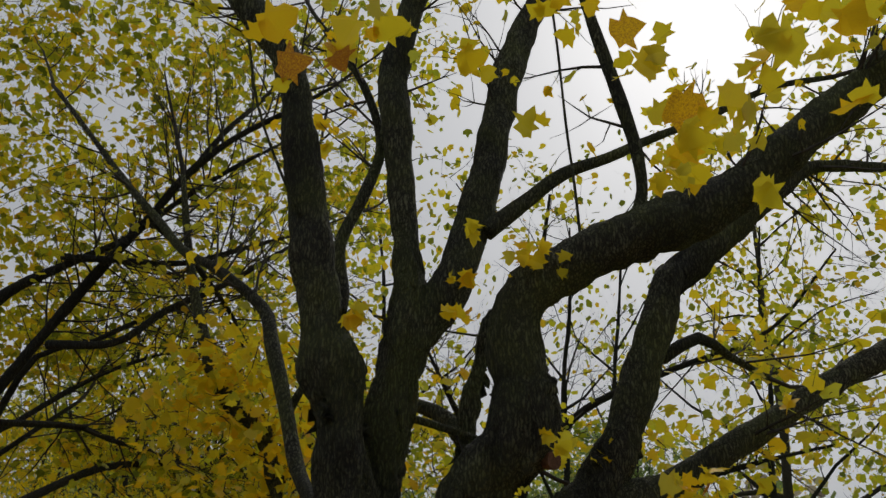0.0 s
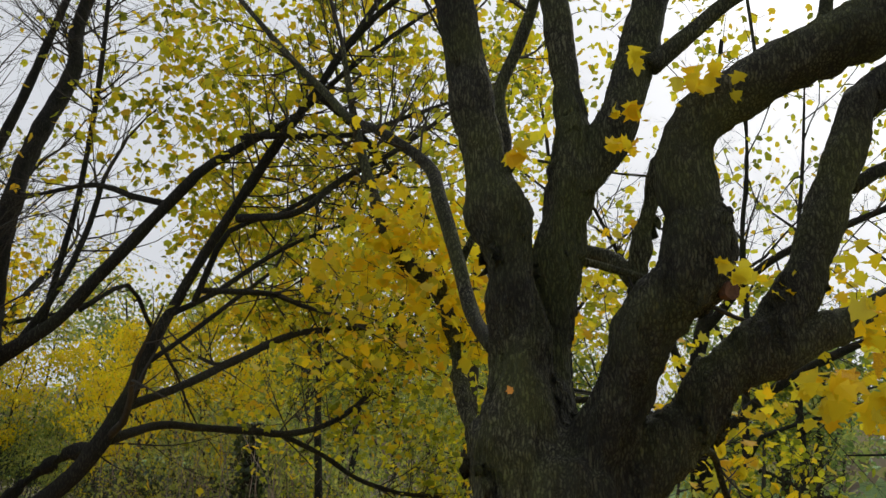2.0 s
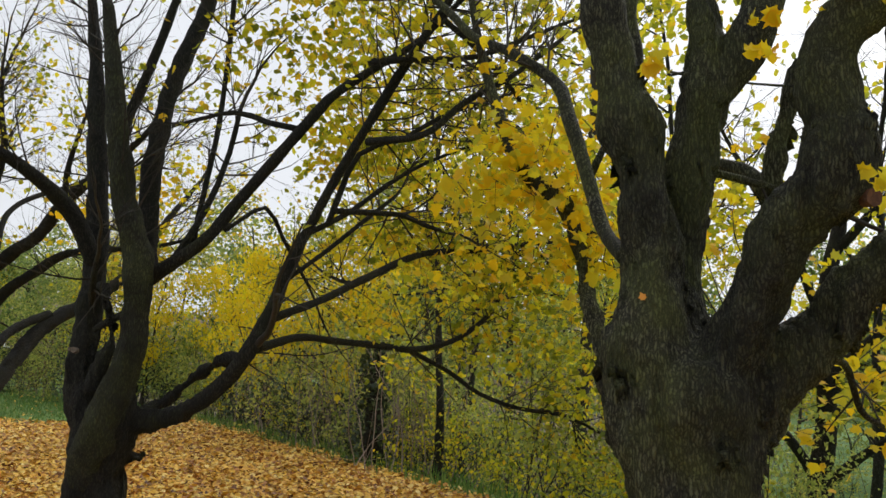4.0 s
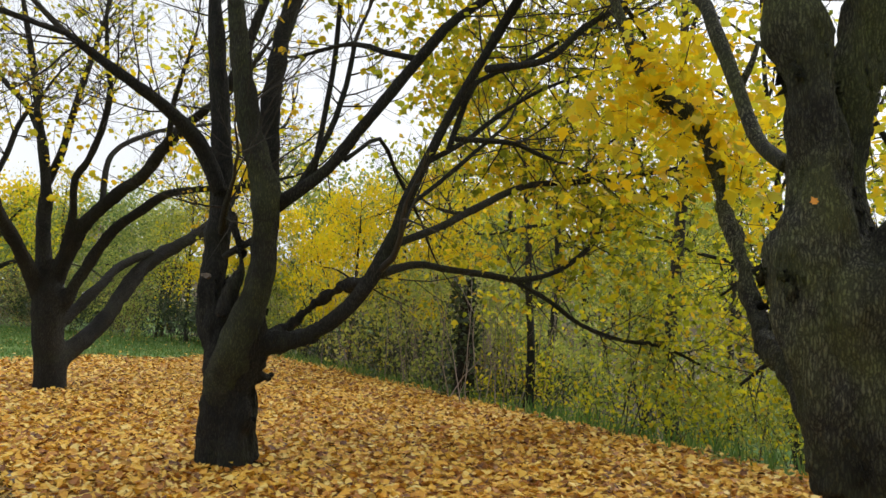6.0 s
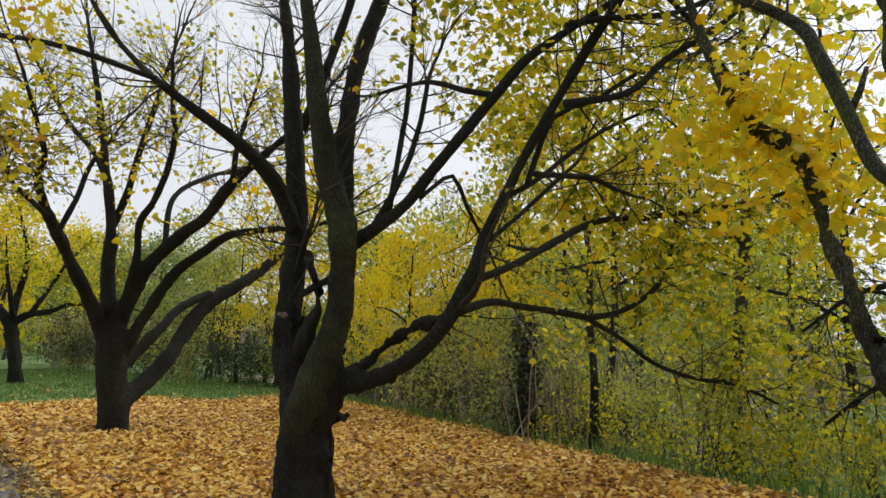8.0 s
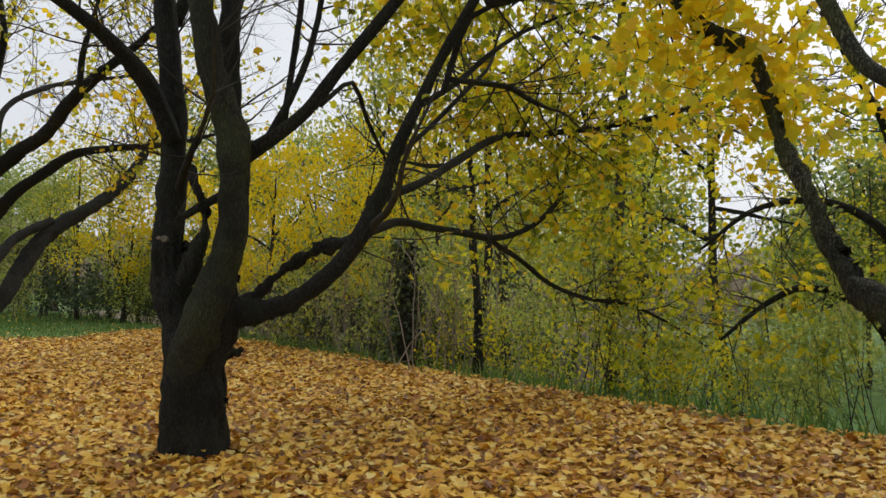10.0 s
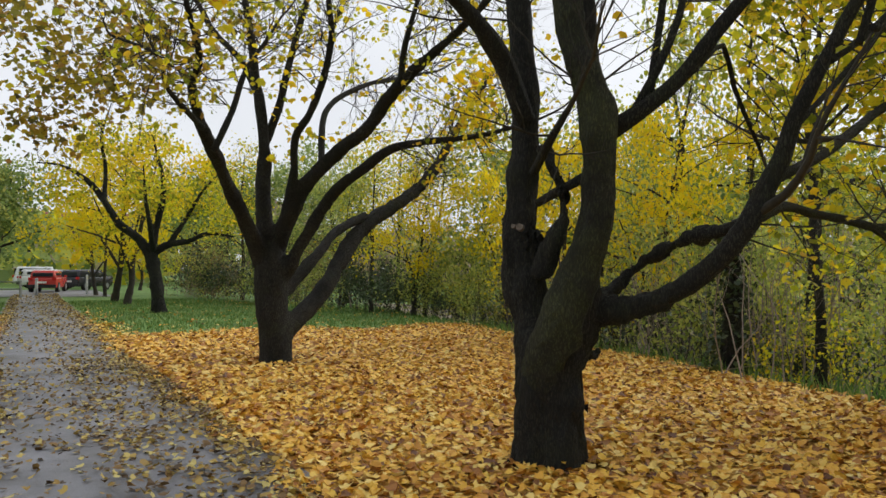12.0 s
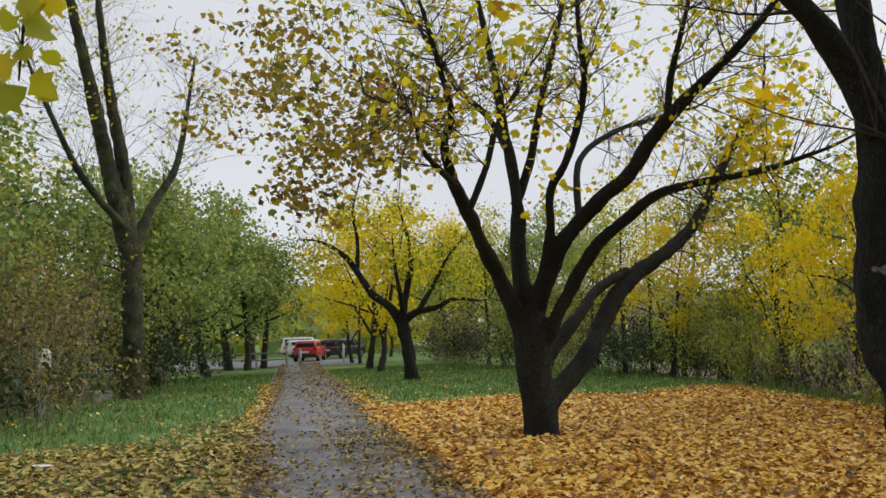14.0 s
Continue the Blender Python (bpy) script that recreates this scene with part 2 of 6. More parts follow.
def ground_z(x, y):
    """Height of the ground: level by the path, a bank falling away behind the maples, a slow rise up the path."""
    x, y = np.asarray(x, float), np.asarray(y, float)
    s = 0.6 * x + 0.8 * y
    wob = 0.35 * np.sin(0.55 * x + 0.3 * y) + 0.2 * np.sin(1.3 * x - 0.7 * y)
    bank = -2.6 * smooth_step(6.0, 14.5, s + 0.5 * wob) * smooth_step(-34, -20, x)
    rise = 0.002 * np.clip(-x - 20, 0, 60)
    return bank + rise + 0.02 * np.sin(0.9 * x) * np.cos(0.8 * y)


def gz(x, y):
    return float(ground_z(x, y))


def mesh_from(name, verts, faces_k, mats, smooth=False, mat_index=None):
    """A mesh of N verts whose faces are the rows of one or more index arrays."""
    me = bpy.data.meshes.new(name)
    v = np.asarray(verts, np.float32).reshape(-1, 3)
    me.vertices.add(len(v))
    me.vertices.foreach_set("co", v.ravel())
    groups = [np.asarray(f, np.int32) for f in faces_k if len(f)]
    flat = np.concatenate([g.ravel() for g in groups])
    sizes = np.concatenate([np.full(len(g), g.shape[1], np.int32) for g in groups])
    me.loops.add(len(flat))
    me.loops.foreach_set("vertex_index", flat)
    me.polygons.add(len(sizes))
    me.polygons.foreach_set("loop_start", np.concatenate([[0], np.cumsum(sizes)[:-1]]).astype(np.int32))
    me.polygons.foreach_set("use_smooth", np.full(len(sizes), smooth))
    for m in mats if isinstance(mats, (list, tuple)) else [mats]:
        me.materials.append(m)
    if mat_index is not None:
        me.polygons.foreach_set("material_index", np.asarray(mat_index, np.int32))
    me.update(calc_edges=True)
    return me


def piece(name, me, parent=None, label="", kind=""):
    ob = new(name, me)
    if parent is not None:
        ob.parent = parent
        ob.matrix_parent_inverse = parent.matrix_basis.inverted()
    return tagged(ob, label, kind=kind)


def part(name, bm, mat, parent, label="", smooth=False):
    me = bpy.data.meshes.new(name)
    bm.to_mesh(me)
    bm.free()
    me.materials.append(mat)
    if smooth:
        me.polygons.foreach_set("use_smooth", np.full(len(me.polygons), True))
    return piece(name, me, parent, label)


def thing(name, x, y, z, label, category, group="", turn=0.0):
    ob = new(name)
    ob.empty_display_size = 0.2
    ob.matrix_basis = pose(x, y, z, 0, 0, turn)
    return tagged(ob, label, category, group)


def spline(pts, step):
    """Catmull-Rom through points of x, y, z, radius, at even steps."""
    p = np.asarray(pts, float)
    p = np.vstack([2 * p[0] - p[1], p, 2 * p[-1] - p[-2]])
    out = []
    for i in range(1, len(p) - 2):
        a, b, c, d = p[i - 1:i + 3]
        n = max(1, int(np.linalg.norm(c[:3] - b[:3]) / step))
        t = (np.arange(n) / n)[:, None]
        out.append(0.5 * (2 * b + (c - a) * t + (2 * a - 5 * b + 4 * c - d) * t ** 2 + (3 * b - a - 3 * c + d) * t ** 3))
    out.append(p[-2][None])
    q = np.vstack(out)
    q[:, 3] = np.maximum(q[:, 3], 0.002)
    return q


def tube(q, sides, rough=0.0, seed=0.0, knots=0.0):
    """Rings round the line q; rough: relief of the bark, knots: swellings, in shares of the radius."""
    c, r = q[:, :3], q[:, 3]
    tan = np.gradient(c, axis=0) if len(c) > 2 else np.repeat((c[-1] - c[0])[None], len(c), 0)
    tan /= np.linalg.norm(tan, axis=1)[:, None] + 1e-9
    u = np.cross(tan[0], (0.31, 0.9, 0.28))
    rows = []
    ang = np.arange(sides) * 2 * np.pi / sides
    for i in range(len(c)):
        u = u - tan[i] * u.dot(tan[i])
        u /= np.linalg.norm(u) + 1e-9
        w = np.cross(tan[i], u)
        rows.append(c[i] + r[i] * (np.cos(ang)[:, None] * u + np.sin(ang)[:, None] * w))
    v = np.array(rows)
    if rough or knots:
        for i in range(len(c)):
            for j in range(sides):
                p = Vector(v[i, j])
                k = rough * (noise.fractal(Vector((p.x * 16, p.y * 16, p.z * 4 + seed)), 1.0, 2.0, 3)) if rough else 0
                k += knots * noise.noise(Vector((p.x * 4.5, p.y * 4.5, p.z * 4 + seed * 3)))
                v[i, j] += (v[i, j] - c[i]) * k
    n = len(c)
    idx = np.arange(n * sides).reshape(n, sides)
    f = np.stack([idx[:-1], np.roll(idx, -1, 1)[:-1], np.roll(idx, -1, 1)[1:], idx[1:]], -1).reshape(-1, 4)
    return v.reshape(-1, 3), f, idx[-1][None]


def limb_mesh(name, pts, mat, fine=1.0):
    r = max(p[3] for p in pts)
    sides = 72 if r > 0.2 else 40 if r > 0.09 else 18 if r > 0.04 else 8
    step = 0.03 if r > 0.09 else 0.06 if r > 0.04 else 0.12
    if fine < 1:
        sides, step = max(8, int(sides * fine)), step / fine
    q = spline(pts, step)
    rough, knots = (0.16, 0.20) if r > 0.09 else (0.06, 0.16) if r > 0.03 else (0.0, 0.15)
    v, f, cap = tube(q, sides, rough, pts[0][0] * 7.3, knots)
    return mesh_from(name, v, [f, cap, np.arange(sides)[::-1][None]], mat, True)


class Twigs:
    """Gathers thin branches of one tree, and the places along them where leaves may hang."""

    def __init__(self, step=0.16):
        self.v, self.f, self.n, self.tips, self.step = [], [], 0, [], step

    def add(self, q, sides=4):
        v, f, cap = tube(q, sides)
        self.v.append(v)
        self.f.append(f + self.n)
        self.n += len(v)

    def grow(self, start, way, length, radius, depth, lift=0.4, wander=0.24):
        n = max(4, int(length / self.step))
        p, d, line = np.array(start, float), np.array(way, float), []
        for i in range(n + 1):
            line.append((*p, radius * (1 - 0.8 * i / n)))
            d = d + rng.normal(0, wander / 2.2, 3) + np.array((0, 0, lift * 0.12))
            d /= np.linalg.norm(d)
            p = p + d * length / n
        self.add(np.array(line), 5 if radius > 0.012 else 3)
        self.tips.append(line[-1][:3])
        if depth > 0:
            for k in range(rng.integers(3, 6)):
                i = rng.integers(max(1, n // 4), n)
                side = rng.normal(0, 1, 3)
                dd = np.array(line[i][:3]) - np.array(line[i - 1][:3])
                dd = dd / (np.linalg.norm(dd) + 1e-9) + 0.85 * side / np.linalg.norm(side)
                self.grow(line[i][:3], dd / np.linalg.norm(dd), length * rng.uniform(0.35, 0.65), line[i][3] * 0.6, depth - 1, lift, wander)
        else:
            self.tips += [l[:3] for l in line[n // 2::2]]

    def from_limb(self, pts, count, length, depth=1, lo=0.35, lift=0.45):
        q = spline(pts, 0.1)
        for _ in range(count):
            i = rng.integers(int(lo * (len(q) - 2)), len(q) - 1)
            d = q[i + 1, :3] - q[i, :3] if i + 1 < len(q) else q[i, :3] - q[i - 1, :3]
            d = d / (np.linalg.norm(d) + 1e-9)
            side = rng.normal(0, 1, 3)
            side -= d * side.dot(d)
            d = d * rng.uniform(0.3, 0.9) + side / np.linalg.norm(side)
            self.grow(q[i, :3], d / np.linalg.norm(d), length * rng.uniform(0.5, 1.2), min(q[i, 3] * 0.45, 0.012), depth, lift)

    def mesh(self, name, mat):
        return mesh_from(name, np.vstack(self.v), [np.vstack(self.f)], mat, True)


def sprays(twigs, skeleton, rows, each, spread=0.14, share=1.0, reach=2.6):
    """Fine twigs from the nearest wood out to points in the given ellipsoids; returns places for the leaves at their ends."""
    goals = cloud(rows, share / each)
    old = np.asarray(skeleton, float)
    near = np.array([np.sqrt(((old - g) ** 2).sum(1).min()) for g in goals])
    goals = goals[np.argsort(near)]
    pool = np.empty((len(old) + 10 * len(goals), 3))
    n = len(old)
    pool[:n] = old
    out = []
    for g in goals:
        k = ((pool[:n] - g) ** 2).sum(1).argmin()
        start, way = pool[k].copy(), g - pool[k]
        length = np.linalg.norm(way)
        if length > reach:
            continue
        m = int(np.clip(length / 0.16, 2, 9))
        t = (np.arange(m + 1) / m)[:, None]
        bow = rng.normal(0, 0.13, 3) * length + np.array((0, 0, 0.10 * length))
        line = start + way * t + bow * 4 * t * (1 - t) + rng.normal(0, 0.018, (m + 1, 3)) * (t > 0)
        r0 = 0.0035 + 0.006 * min(length, 1.6)
        twigs.add(np.hstack([line, r0 * (1 - 0.75 * t)]), 4 if length > 0.6 else 3)
        pool[n:n + m] = line[1:]
        n += m
        along_it = line[rng.integers(max(0, m - 2), m + 1, each)]
        out.append(along_it + rng.normal(0, spread, (each, 3)) * (1, 1, 0.55) - (0, 0, 0.03))
    return np.vstack(out)


# outlines of leaves, in shares of their length
MAPLE = [(0, -0.42), (0.14, -0.36), (0.43, -0.29), (0.33, -0.09), (0.57, 0.13), (0.29, 0.16), (0.24, 0.34), (0, 0.58), (-0.24, 0.34), (-0.29, 0.16), (-0.57, 0.13), (-0.33, -0.09), (-0.43, -0.29), (-0.14, -0.36)]
LOBED = [(0, -0.45), (0.40, -0.25), (0.50, 0.15), (0.20, 0.2), (0, 0.55), (-0.20, 0.2), (-0.50, 0.15), (-0.40, -0.25)]
OVAL = [(0, -0.5), (0.30, 0), (0, 0.5), (-0.30, 0)]
KITE = [(0, -0.5), (0.42, -0.1), (0.18, 0.42), (-0.18, 0.42), (-0.42, -0.1)]


def leaves_mesh(name, centres, size, outline, mat, flat=0.0, hang=0.0, curl=0.25):
    """One bent leaf at each centre. flat: lying on the ground; hang: tips pointing down."""
    c = np.asarray(centres, float)
    n, k = len(c), len(outline)
    o = np.array(outline)
    s = size * rng.uniform(0.6, 1.25, n)
    nor = rng.normal(0, 1, (n, 3))
    if flat:
        nor = nor * (1 - flat) + np.array((0, 0, 1.0))
    nor[:, 2] = np.abs(nor[:, 2]) + 0.15
    nor /= np.linalg.norm(nor, axis=1)[:, None]
    up = rng.normal(0, 1, (n, 3)) + np.array((0, 0, -hang * 2.5))
    up -= nor * (up * nor).sum(1)[:, None]
    up /= np.linalg.norm(up, axis=1)[:, None] + 1e-9
    side = np.cross(up, nor)
    bend = rng.uniform(-curl, curl * 1.6, n)
    z = np.abs(o[:, 0])[None] * bend[:, None] + rng.normal(0, 0.03, (n, k)) + (o[:, 1] ** 2)[None] * bend[:, None] * 0.5
    jit = 1 + rng.normal(0, 0.08, (n, k))
    v = c[:, None] + s[:, None, None] * (o[None, :, :1] * jit[..., None] * side[:, None] + o[None, :, 1:] * jit[..., None] * up[:, None] + z[..., None] * nor[:, None])
    return mesh_from(name, v, [np.arange(n * k).reshape(n, k)], mat, False)


def cloud(rows, share=1.0, clump=0.0):
    """Leaf places in soft ellipsoids: rows of x, y, z, radius across, radius up, count."""
    out = []
    for x, y, z, rh, rv, n in rows:
        n = max(1, int(n * share))
        p = rng.normal(0, 1, (n, 3))
        p *= (rng.uniform(0.05, 1, n) ** 0.45 / np.linalg.norm(p, axis=1))[:, None]
        if clump:
            seeds = p[rng.integers(0, n, max(1, n // 12))]
            p = seeds[rng.integers(0, len(seeds), n)] + rng.normal(0, clump, (n, 3))
        out.append(p * (rh, rh, rv) + (x, y, z))
    return np.vstack(out)


def crown(tree, centres, size, outline, mat, label="", hang=0.6):
    return piece("crown", leaves_mesh("crown", centres, size, outline, mat, hang=hang), tree, label, "stuff")



def leaf_parts(tree, centres, size, hang=0.7, mat=None, face=0.0):
    """Large leaves close to the path, each a part of its own on one of eight shared shapes."""
    shapes = [leaves_mesh("leaf", [(0, 0, 0)], 1.0, MAPLE, mat or L_BIG, flat=0.9, curl=0.3) for _ in range(8)]
    for i, c in enumerate(centres):
        ob = new("leaf", shapes[i % 8])
        s = size * rng.uniform(0.75, 1.25)
        turn = Euler((rng.normal(-1.0 * hang, 0.5), rng.normal(0, 0.45), face + rng.uniform(-1.2, 1.2) * (0.5 if face else 1)))
        ob.parent = tree
        ob.matrix_parent_inverse = tree.matrix_basis.inverted()
        ob.matrix_basis = Matrix.LocRotScale(Vector(c), turn, (s, s, s))


def fused(name, tubes, mat, voxel, relief):
    """One closed skin over several overlapping tubes, with rough bark relief."""
    vs, fs, n = [], [], 0
    for pts in tubes:
        q = spline(pts, 0.04)
        v, f, cap = tube(q, 28)
        vs.append(v)
        fs += [tuple(int(i) + n for i in r) for r in f] + [tuple(int(i) + n for i in cap[0]), tuple(int(i) + n for i in range(27, -1, -1))]
        n += len(v)
    me = bpy.data.meshes.new(name)
    me.from_pydata(np.vstack(vs).tolist(), [], fs)
    ob = new(name, me)
    rm = ob.modifiers.new("skin", "REMESH")
    rm.mode, rm.voxel_size = "VOXEL", voxel
    sm = ob.modifiers.new("soften", "SMOOTH")
    sm.factor, sm.iterations = 0.5, 4
    out = bpy.data.meshes.new_from_object(ob.evaluated_get(bpy.context.evaluated_depsgraph_get()))
    bpy.data.objects.remove(ob)
    out.name = name
    for v in out.vertices:
        p = v.co
        k = relief * noise.fractal(Vector((p.x * 14, p.y * 14, p.z * 3.2)), 1.0, 2.0, 3)
        k += relief * 1.6 * noise.noise(Vector((p.x * 4, p.y * 4, p.z * 3)))
        v.co = p + v.normal * k
    out.materials.clear()
    out.materials.append(mat)
    out.polygons.foreach_set("use_smooth", np.full(len(out.polygons), True))
    return out

# ---- maple 1 ----
maple_a = thing("maple_tree", -0.38, 4.15, gz(-0.38, 4.15), "veteran maple with rough mossy bark and yellow leaves", "tree", "maples by the path")
maple_a_twigs, maple_a_wood = Twigs(), []


def maple_a_limb(*pts, sprigs=0, length=0.7, name="limb", depth=1, bark=None, lo=0.35):
    piece(name, limb_mesh(name, pts, bark or M_BARK, 1.0), maple_a)
    maple_a_wood.extend(spline(pts, 0.2)[:, :3])
    if sprigs:
        maple_a_twigs.from_limb(pts, sprigs, length, depth, lo)
    if pts[-1][3] > 0.008 and sprigs:
        d = np.array(pts[-1][:3]) - np.array(pts[-2][:3])
        maple_a_twigs.grow(pts[-1][:3], d / np.linalg.norm(d), 0.9 + 16 * pts[-1][3], pts[-1][3], 2)


piece("trunk", fused("trunk", (
    ((-0.38, 4.15, 0.02, 0.26), (-0.36, 4.15, 0.48, 0.226), (-0.35, 4.15, 0.97, 0.23), (-0.35, 4.15, 1.19, 0.245), (-0.37, 4.15, 1.43, 0.292), (-0.39, 4.15, 1.67, 0.334), (-0.45, 4.15, 1.84, 0.291), (-0.45, 4.15, 1.95, 0.199), (-0.46, 4.15, 2.04, 0.053)),
    ((-0.51, 4.04, 0.75, 0.1), (-0.57, 4.03, 1.3, 0.16), (-0.61, 4.12, 1.84, 0.273), (-0.58, 4.08, 2.12, 0.186), (-0.59, 4.08, 2.47, 0.135), (-0.63, 4.05, 2.79, 0.136), (-0.68, 4.05, 3.04, 0.153), (-0.72, 4.05, 3.28, 0.118), (-0.8, 4.05, 3.59, 0.079)),
    ((-0.44, 4.08, 0.75, 0.1), (-0.47, 4.08, 1.3, 0.16), (-0.49, 4.2, 1.84, 0.202), (-0.51, 4.35, 2.32, 0.127), (-0.44, 4.35, 2.78, 0.121), (-0.37, 4.35, 3.09, 0.126), (-0.33, 4.35, 3.31, 0.136), (-0.31, 4.35, 3.62, 0.084), (-0.37, 4.39, 4.17, 0.053)),
    ((-0.32, 4.03, 0.75, 0.1), (-0.31, 4.02, 1.3, 0.16), (-0.3, 4.1, 1.71, 0.219), (-0.21, 4.05, 1.93, 0.159), (-0.09, 3.95, 2.19, 0.13), (0.04, 3.9, 2.47, 0.132), (0.22, 3.85, 2.64, 0.153), (0.28, 3.85, 2.85, 0.145), (0.25, 3.85, 3.09, 0.088)),
    ((-0.27, 4.08, 0.75, 0.1), (-0.24, 4.08, 1.3, 0.16), (-0.22, 4.2, 1.62, 0.247), (0.04, 4.2, 1.86, 0.16), (0.25, 4.25, 2.03, 0.14), (0.33, 4.25, 2.19, 0.134), (0.57, 4.3, 2.39, 0.129), (0.77, 4.36, 2.65, 0.106), (0.94, 4.42, 3.03, 0.069)),
    ((-0.25, 4.35, 1.82, 0.082), (-0.04, 4.55, 2.49, 0.062), (0.01, 4.7, 2.83, 0.053), (0.05, 4.72, 3.09, 0.06), (0.12, 4.73, 3.32, 0.06), (0.2, 4.75, 3.58, 0.06)),
    ((-0.55, 4.35, 0.97, 0.082), (-0.77, 4.7, 1.29, 0.078), (-0.93, 5.0, 1.52, 0.072), (-1.09, 5.3, 2.02, 0.049), (-1.22, 5.5, 2.38, 0.053), (-1.29, 5.6, 2.71, 0.057), (-1.41, 5.65, 3.02, 0.047)),
), M_BARK, 0.019, 0.036), maple_a)
maple_a_limb((-0.72, 4.05, 3.28, 0.089), (-0.8, 4.05, 3.59, 0.121), (-0.86, 4.03, 4.01, 0.103), (-0.93, 4.01, 4.43, 0.099), (-0.97, 3.99, 4.66, 0.091), (-1.05, 3.98, 4.93, 0.086), (-1.26, 3.96, 5.24, 0.095), (-1.45, 3.94, 5.56, 0.086), (-1.74, 3.92, 6.04, 0.071), (-2.11, 3.9, 6.69, 0.048), sprigs=12)
maple_a_limb((-0.31, 4.35, 3.62, 0.063), (-0.37, 4.39, 4.17, 0.081), (-0.42, 4.42, 4.73, 0.088), (-0.45, 4.46, 5.04, 0.1), (-0.4, 4.49, 5.37, 0.086), (-0.3, 4.53, 5.8, 0.077), (-0.18, 4.56, 6.37, 0.069), (-0.08, 4.6, 7.31, 0.047), sprigs=12)
maple_a_limb((-0.34, 4.35, 3.26, 0.123), (-0.18, 4.4, 3.47, 0.127), (-0.07, 4.4, 3.67, 0.122), (0.06, 4.48, 4.06, 0.112), (0.16, 4.55, 4.47, 0.107), (0.23, 4.62, 4.88, 0.104), (0.33, 4.7, 5.32, 0.104), (0.45, 4.78, 5.69, 0.088), (0.6, 4.85, 6.09, 0.074), (0.78, 4.92, 6.68, 0.061), (1.02, 5.0, 7.61, 0.041), sprigs=15)
maple_a_limb((0.13, 4.4, 3.97, 0.06), (0.36, 4.47, 4.18, 0.046), (0.62, 4.54, 4.41, 0.041), (0.92, 4.61, 4.56, 0.036), (1.24, 4.69, 4.74, 0.029), (1.65, 4.76, 4.94, 0.026), (2.12, 4.83, 5.2, 0.023), (2.6, 4.9, 5.33, 0.018), sprigs=9)
maple_a_limb((0.28, 3.85, 2.85, 0.109), (0.25, 3.85, 3.09, 0.136), (0.25, 3.85, 3.28, 0.118), (0.33, 3.83, 3.42, 0.118), (0.46, 3.8, 3.5, 0.124), (0.72, 3.77, 3.63, 0.127), (1.03, 3.75, 3.74, 0.135), (1.35, 3.72, 3.89, 0.123), (1.66, 3.7, 4.13, 0.113), (1.95, 3.68, 4.36, 0.111), (2.24, 3.65, 4.59, 0.104), (2.59, 3.62, 4.93, 0.094), (3.04, 3.6, 5.39, 0.078), sprigs=13)
maple_a_limb((0.88, 3.85, 3.77, 0.044), (0.93, 3.83, 3.97, 0.032), (0.91, 3.8, 4.19, 0.033), (0.85, 3.78, 4.45, 0.038), (0.76, 3.75, 4.79, 0.034), (0.69, 3.73, 5.07, 0.03), (0.62, 3.7, 5.44, 0.023), sprigs=5)
maple_a_limb((0.77, 4.36, 2.65, 0.08), (0.94, 4.42, 3.03, 0.106), (1.09, 4.48, 3.41, 0.1), (1.21, 4.54, 3.72, 0.093), (1.25, 4.6, 3.73, 0.102), (1.52, 4.66, 3.96, 0.097), (1.81, 4.72, 4.22, 0.089), (2.07, 4.78, 4.45, 0.073), (2.34, 4.84, 4.6, 0.049), (2.81, 4.9, 4.62, 0.03), sprigs=10)
maple_a_limb((0.40, 4.27, 2.24, 0.09), (0.62, 4.3, 2.35, 0.115), (0.84, 4.35, 2.45, 0.092), (1.05, 4.4, 2.52, 0.079), (1.42, 4.45, 2.72, 0.076), (1.78, 4.5, 2.93, 0.065), (2.16, 4.58, 3.15, 0.071), (2.48, 4.65, 3.31, 0.076), (2.97, 4.72, 3.59, 0.068), (3.61, 4.8, 3.94, 0.053), sprigs=11)
maple_a_limb((-0.39, 4.4, 2.91, 0.025), (-0.17, 4.5, 2.86, 0.022), (0.06, 4.6, 2.8, 0.019), sprigs=1)
maple_a_limb((0.0, 4.7, 2.79, 0.054), (-0.12, 4.8, 2.95, 0.049), (-0.29, 4.9, 3.04, 0.041))
maple_a_limb((-0.74, 4.2, 2.4, 0.048), (-0.91, 4.5, 2.61, 0.041), (-1.03, 4.67, 2.95, 0.043), (-1.19, 4.85, 3.41, 0.045), (-1.32, 5.03, 3.71, 0.042), (-1.71, 5.2, 4.04, 0.036), (-2.0, 5.36, 4.23, 0.034), (-2.28, 5.52, 4.54, 0.032), (-2.63, 5.68, 4.92, 0.027), (-3.04, 5.84, 5.41, 0.023), (-3.49, 6.0, 5.95, 0.02), sprigs=16)
maple_a_limb((-1.29, 5.6, 2.71, 0.043), (-1.41, 5.65, 3.02, 0.071), (-1.68, 5.7, 3.22, 0.056), (-1.87, 5.83, 3.53, 0.053), (-2.06, 5.95, 4.0, 0.044), (-2.23, 6.08, 4.55, 0.033), (-2.39, 6.2, 5.24, 0.022), sprigs=9)
maple_a_limb((-1.05, 4.8, 2.98, 0.028), (-0.97, 4.85, 3.17, 0.023), (-0.93, 4.9, 3.32, 0.014))
maple_a_limb((-0.73, 4.15, 3.24, 0.06), (-0.68, 4.25, 3.53, 0.044), (-0.72, 4.34, 3.87, 0.036), (-0.6, 4.43, 4.23, 0.038), (-0.52, 4.53, 4.63, 0.032), (-0.65, 4.62, 5.1, 0.026), (-0.83, 4.71, 5.43, 0.023), (-1.06, 4.8, 5.83, 0.016), sprigs=9)
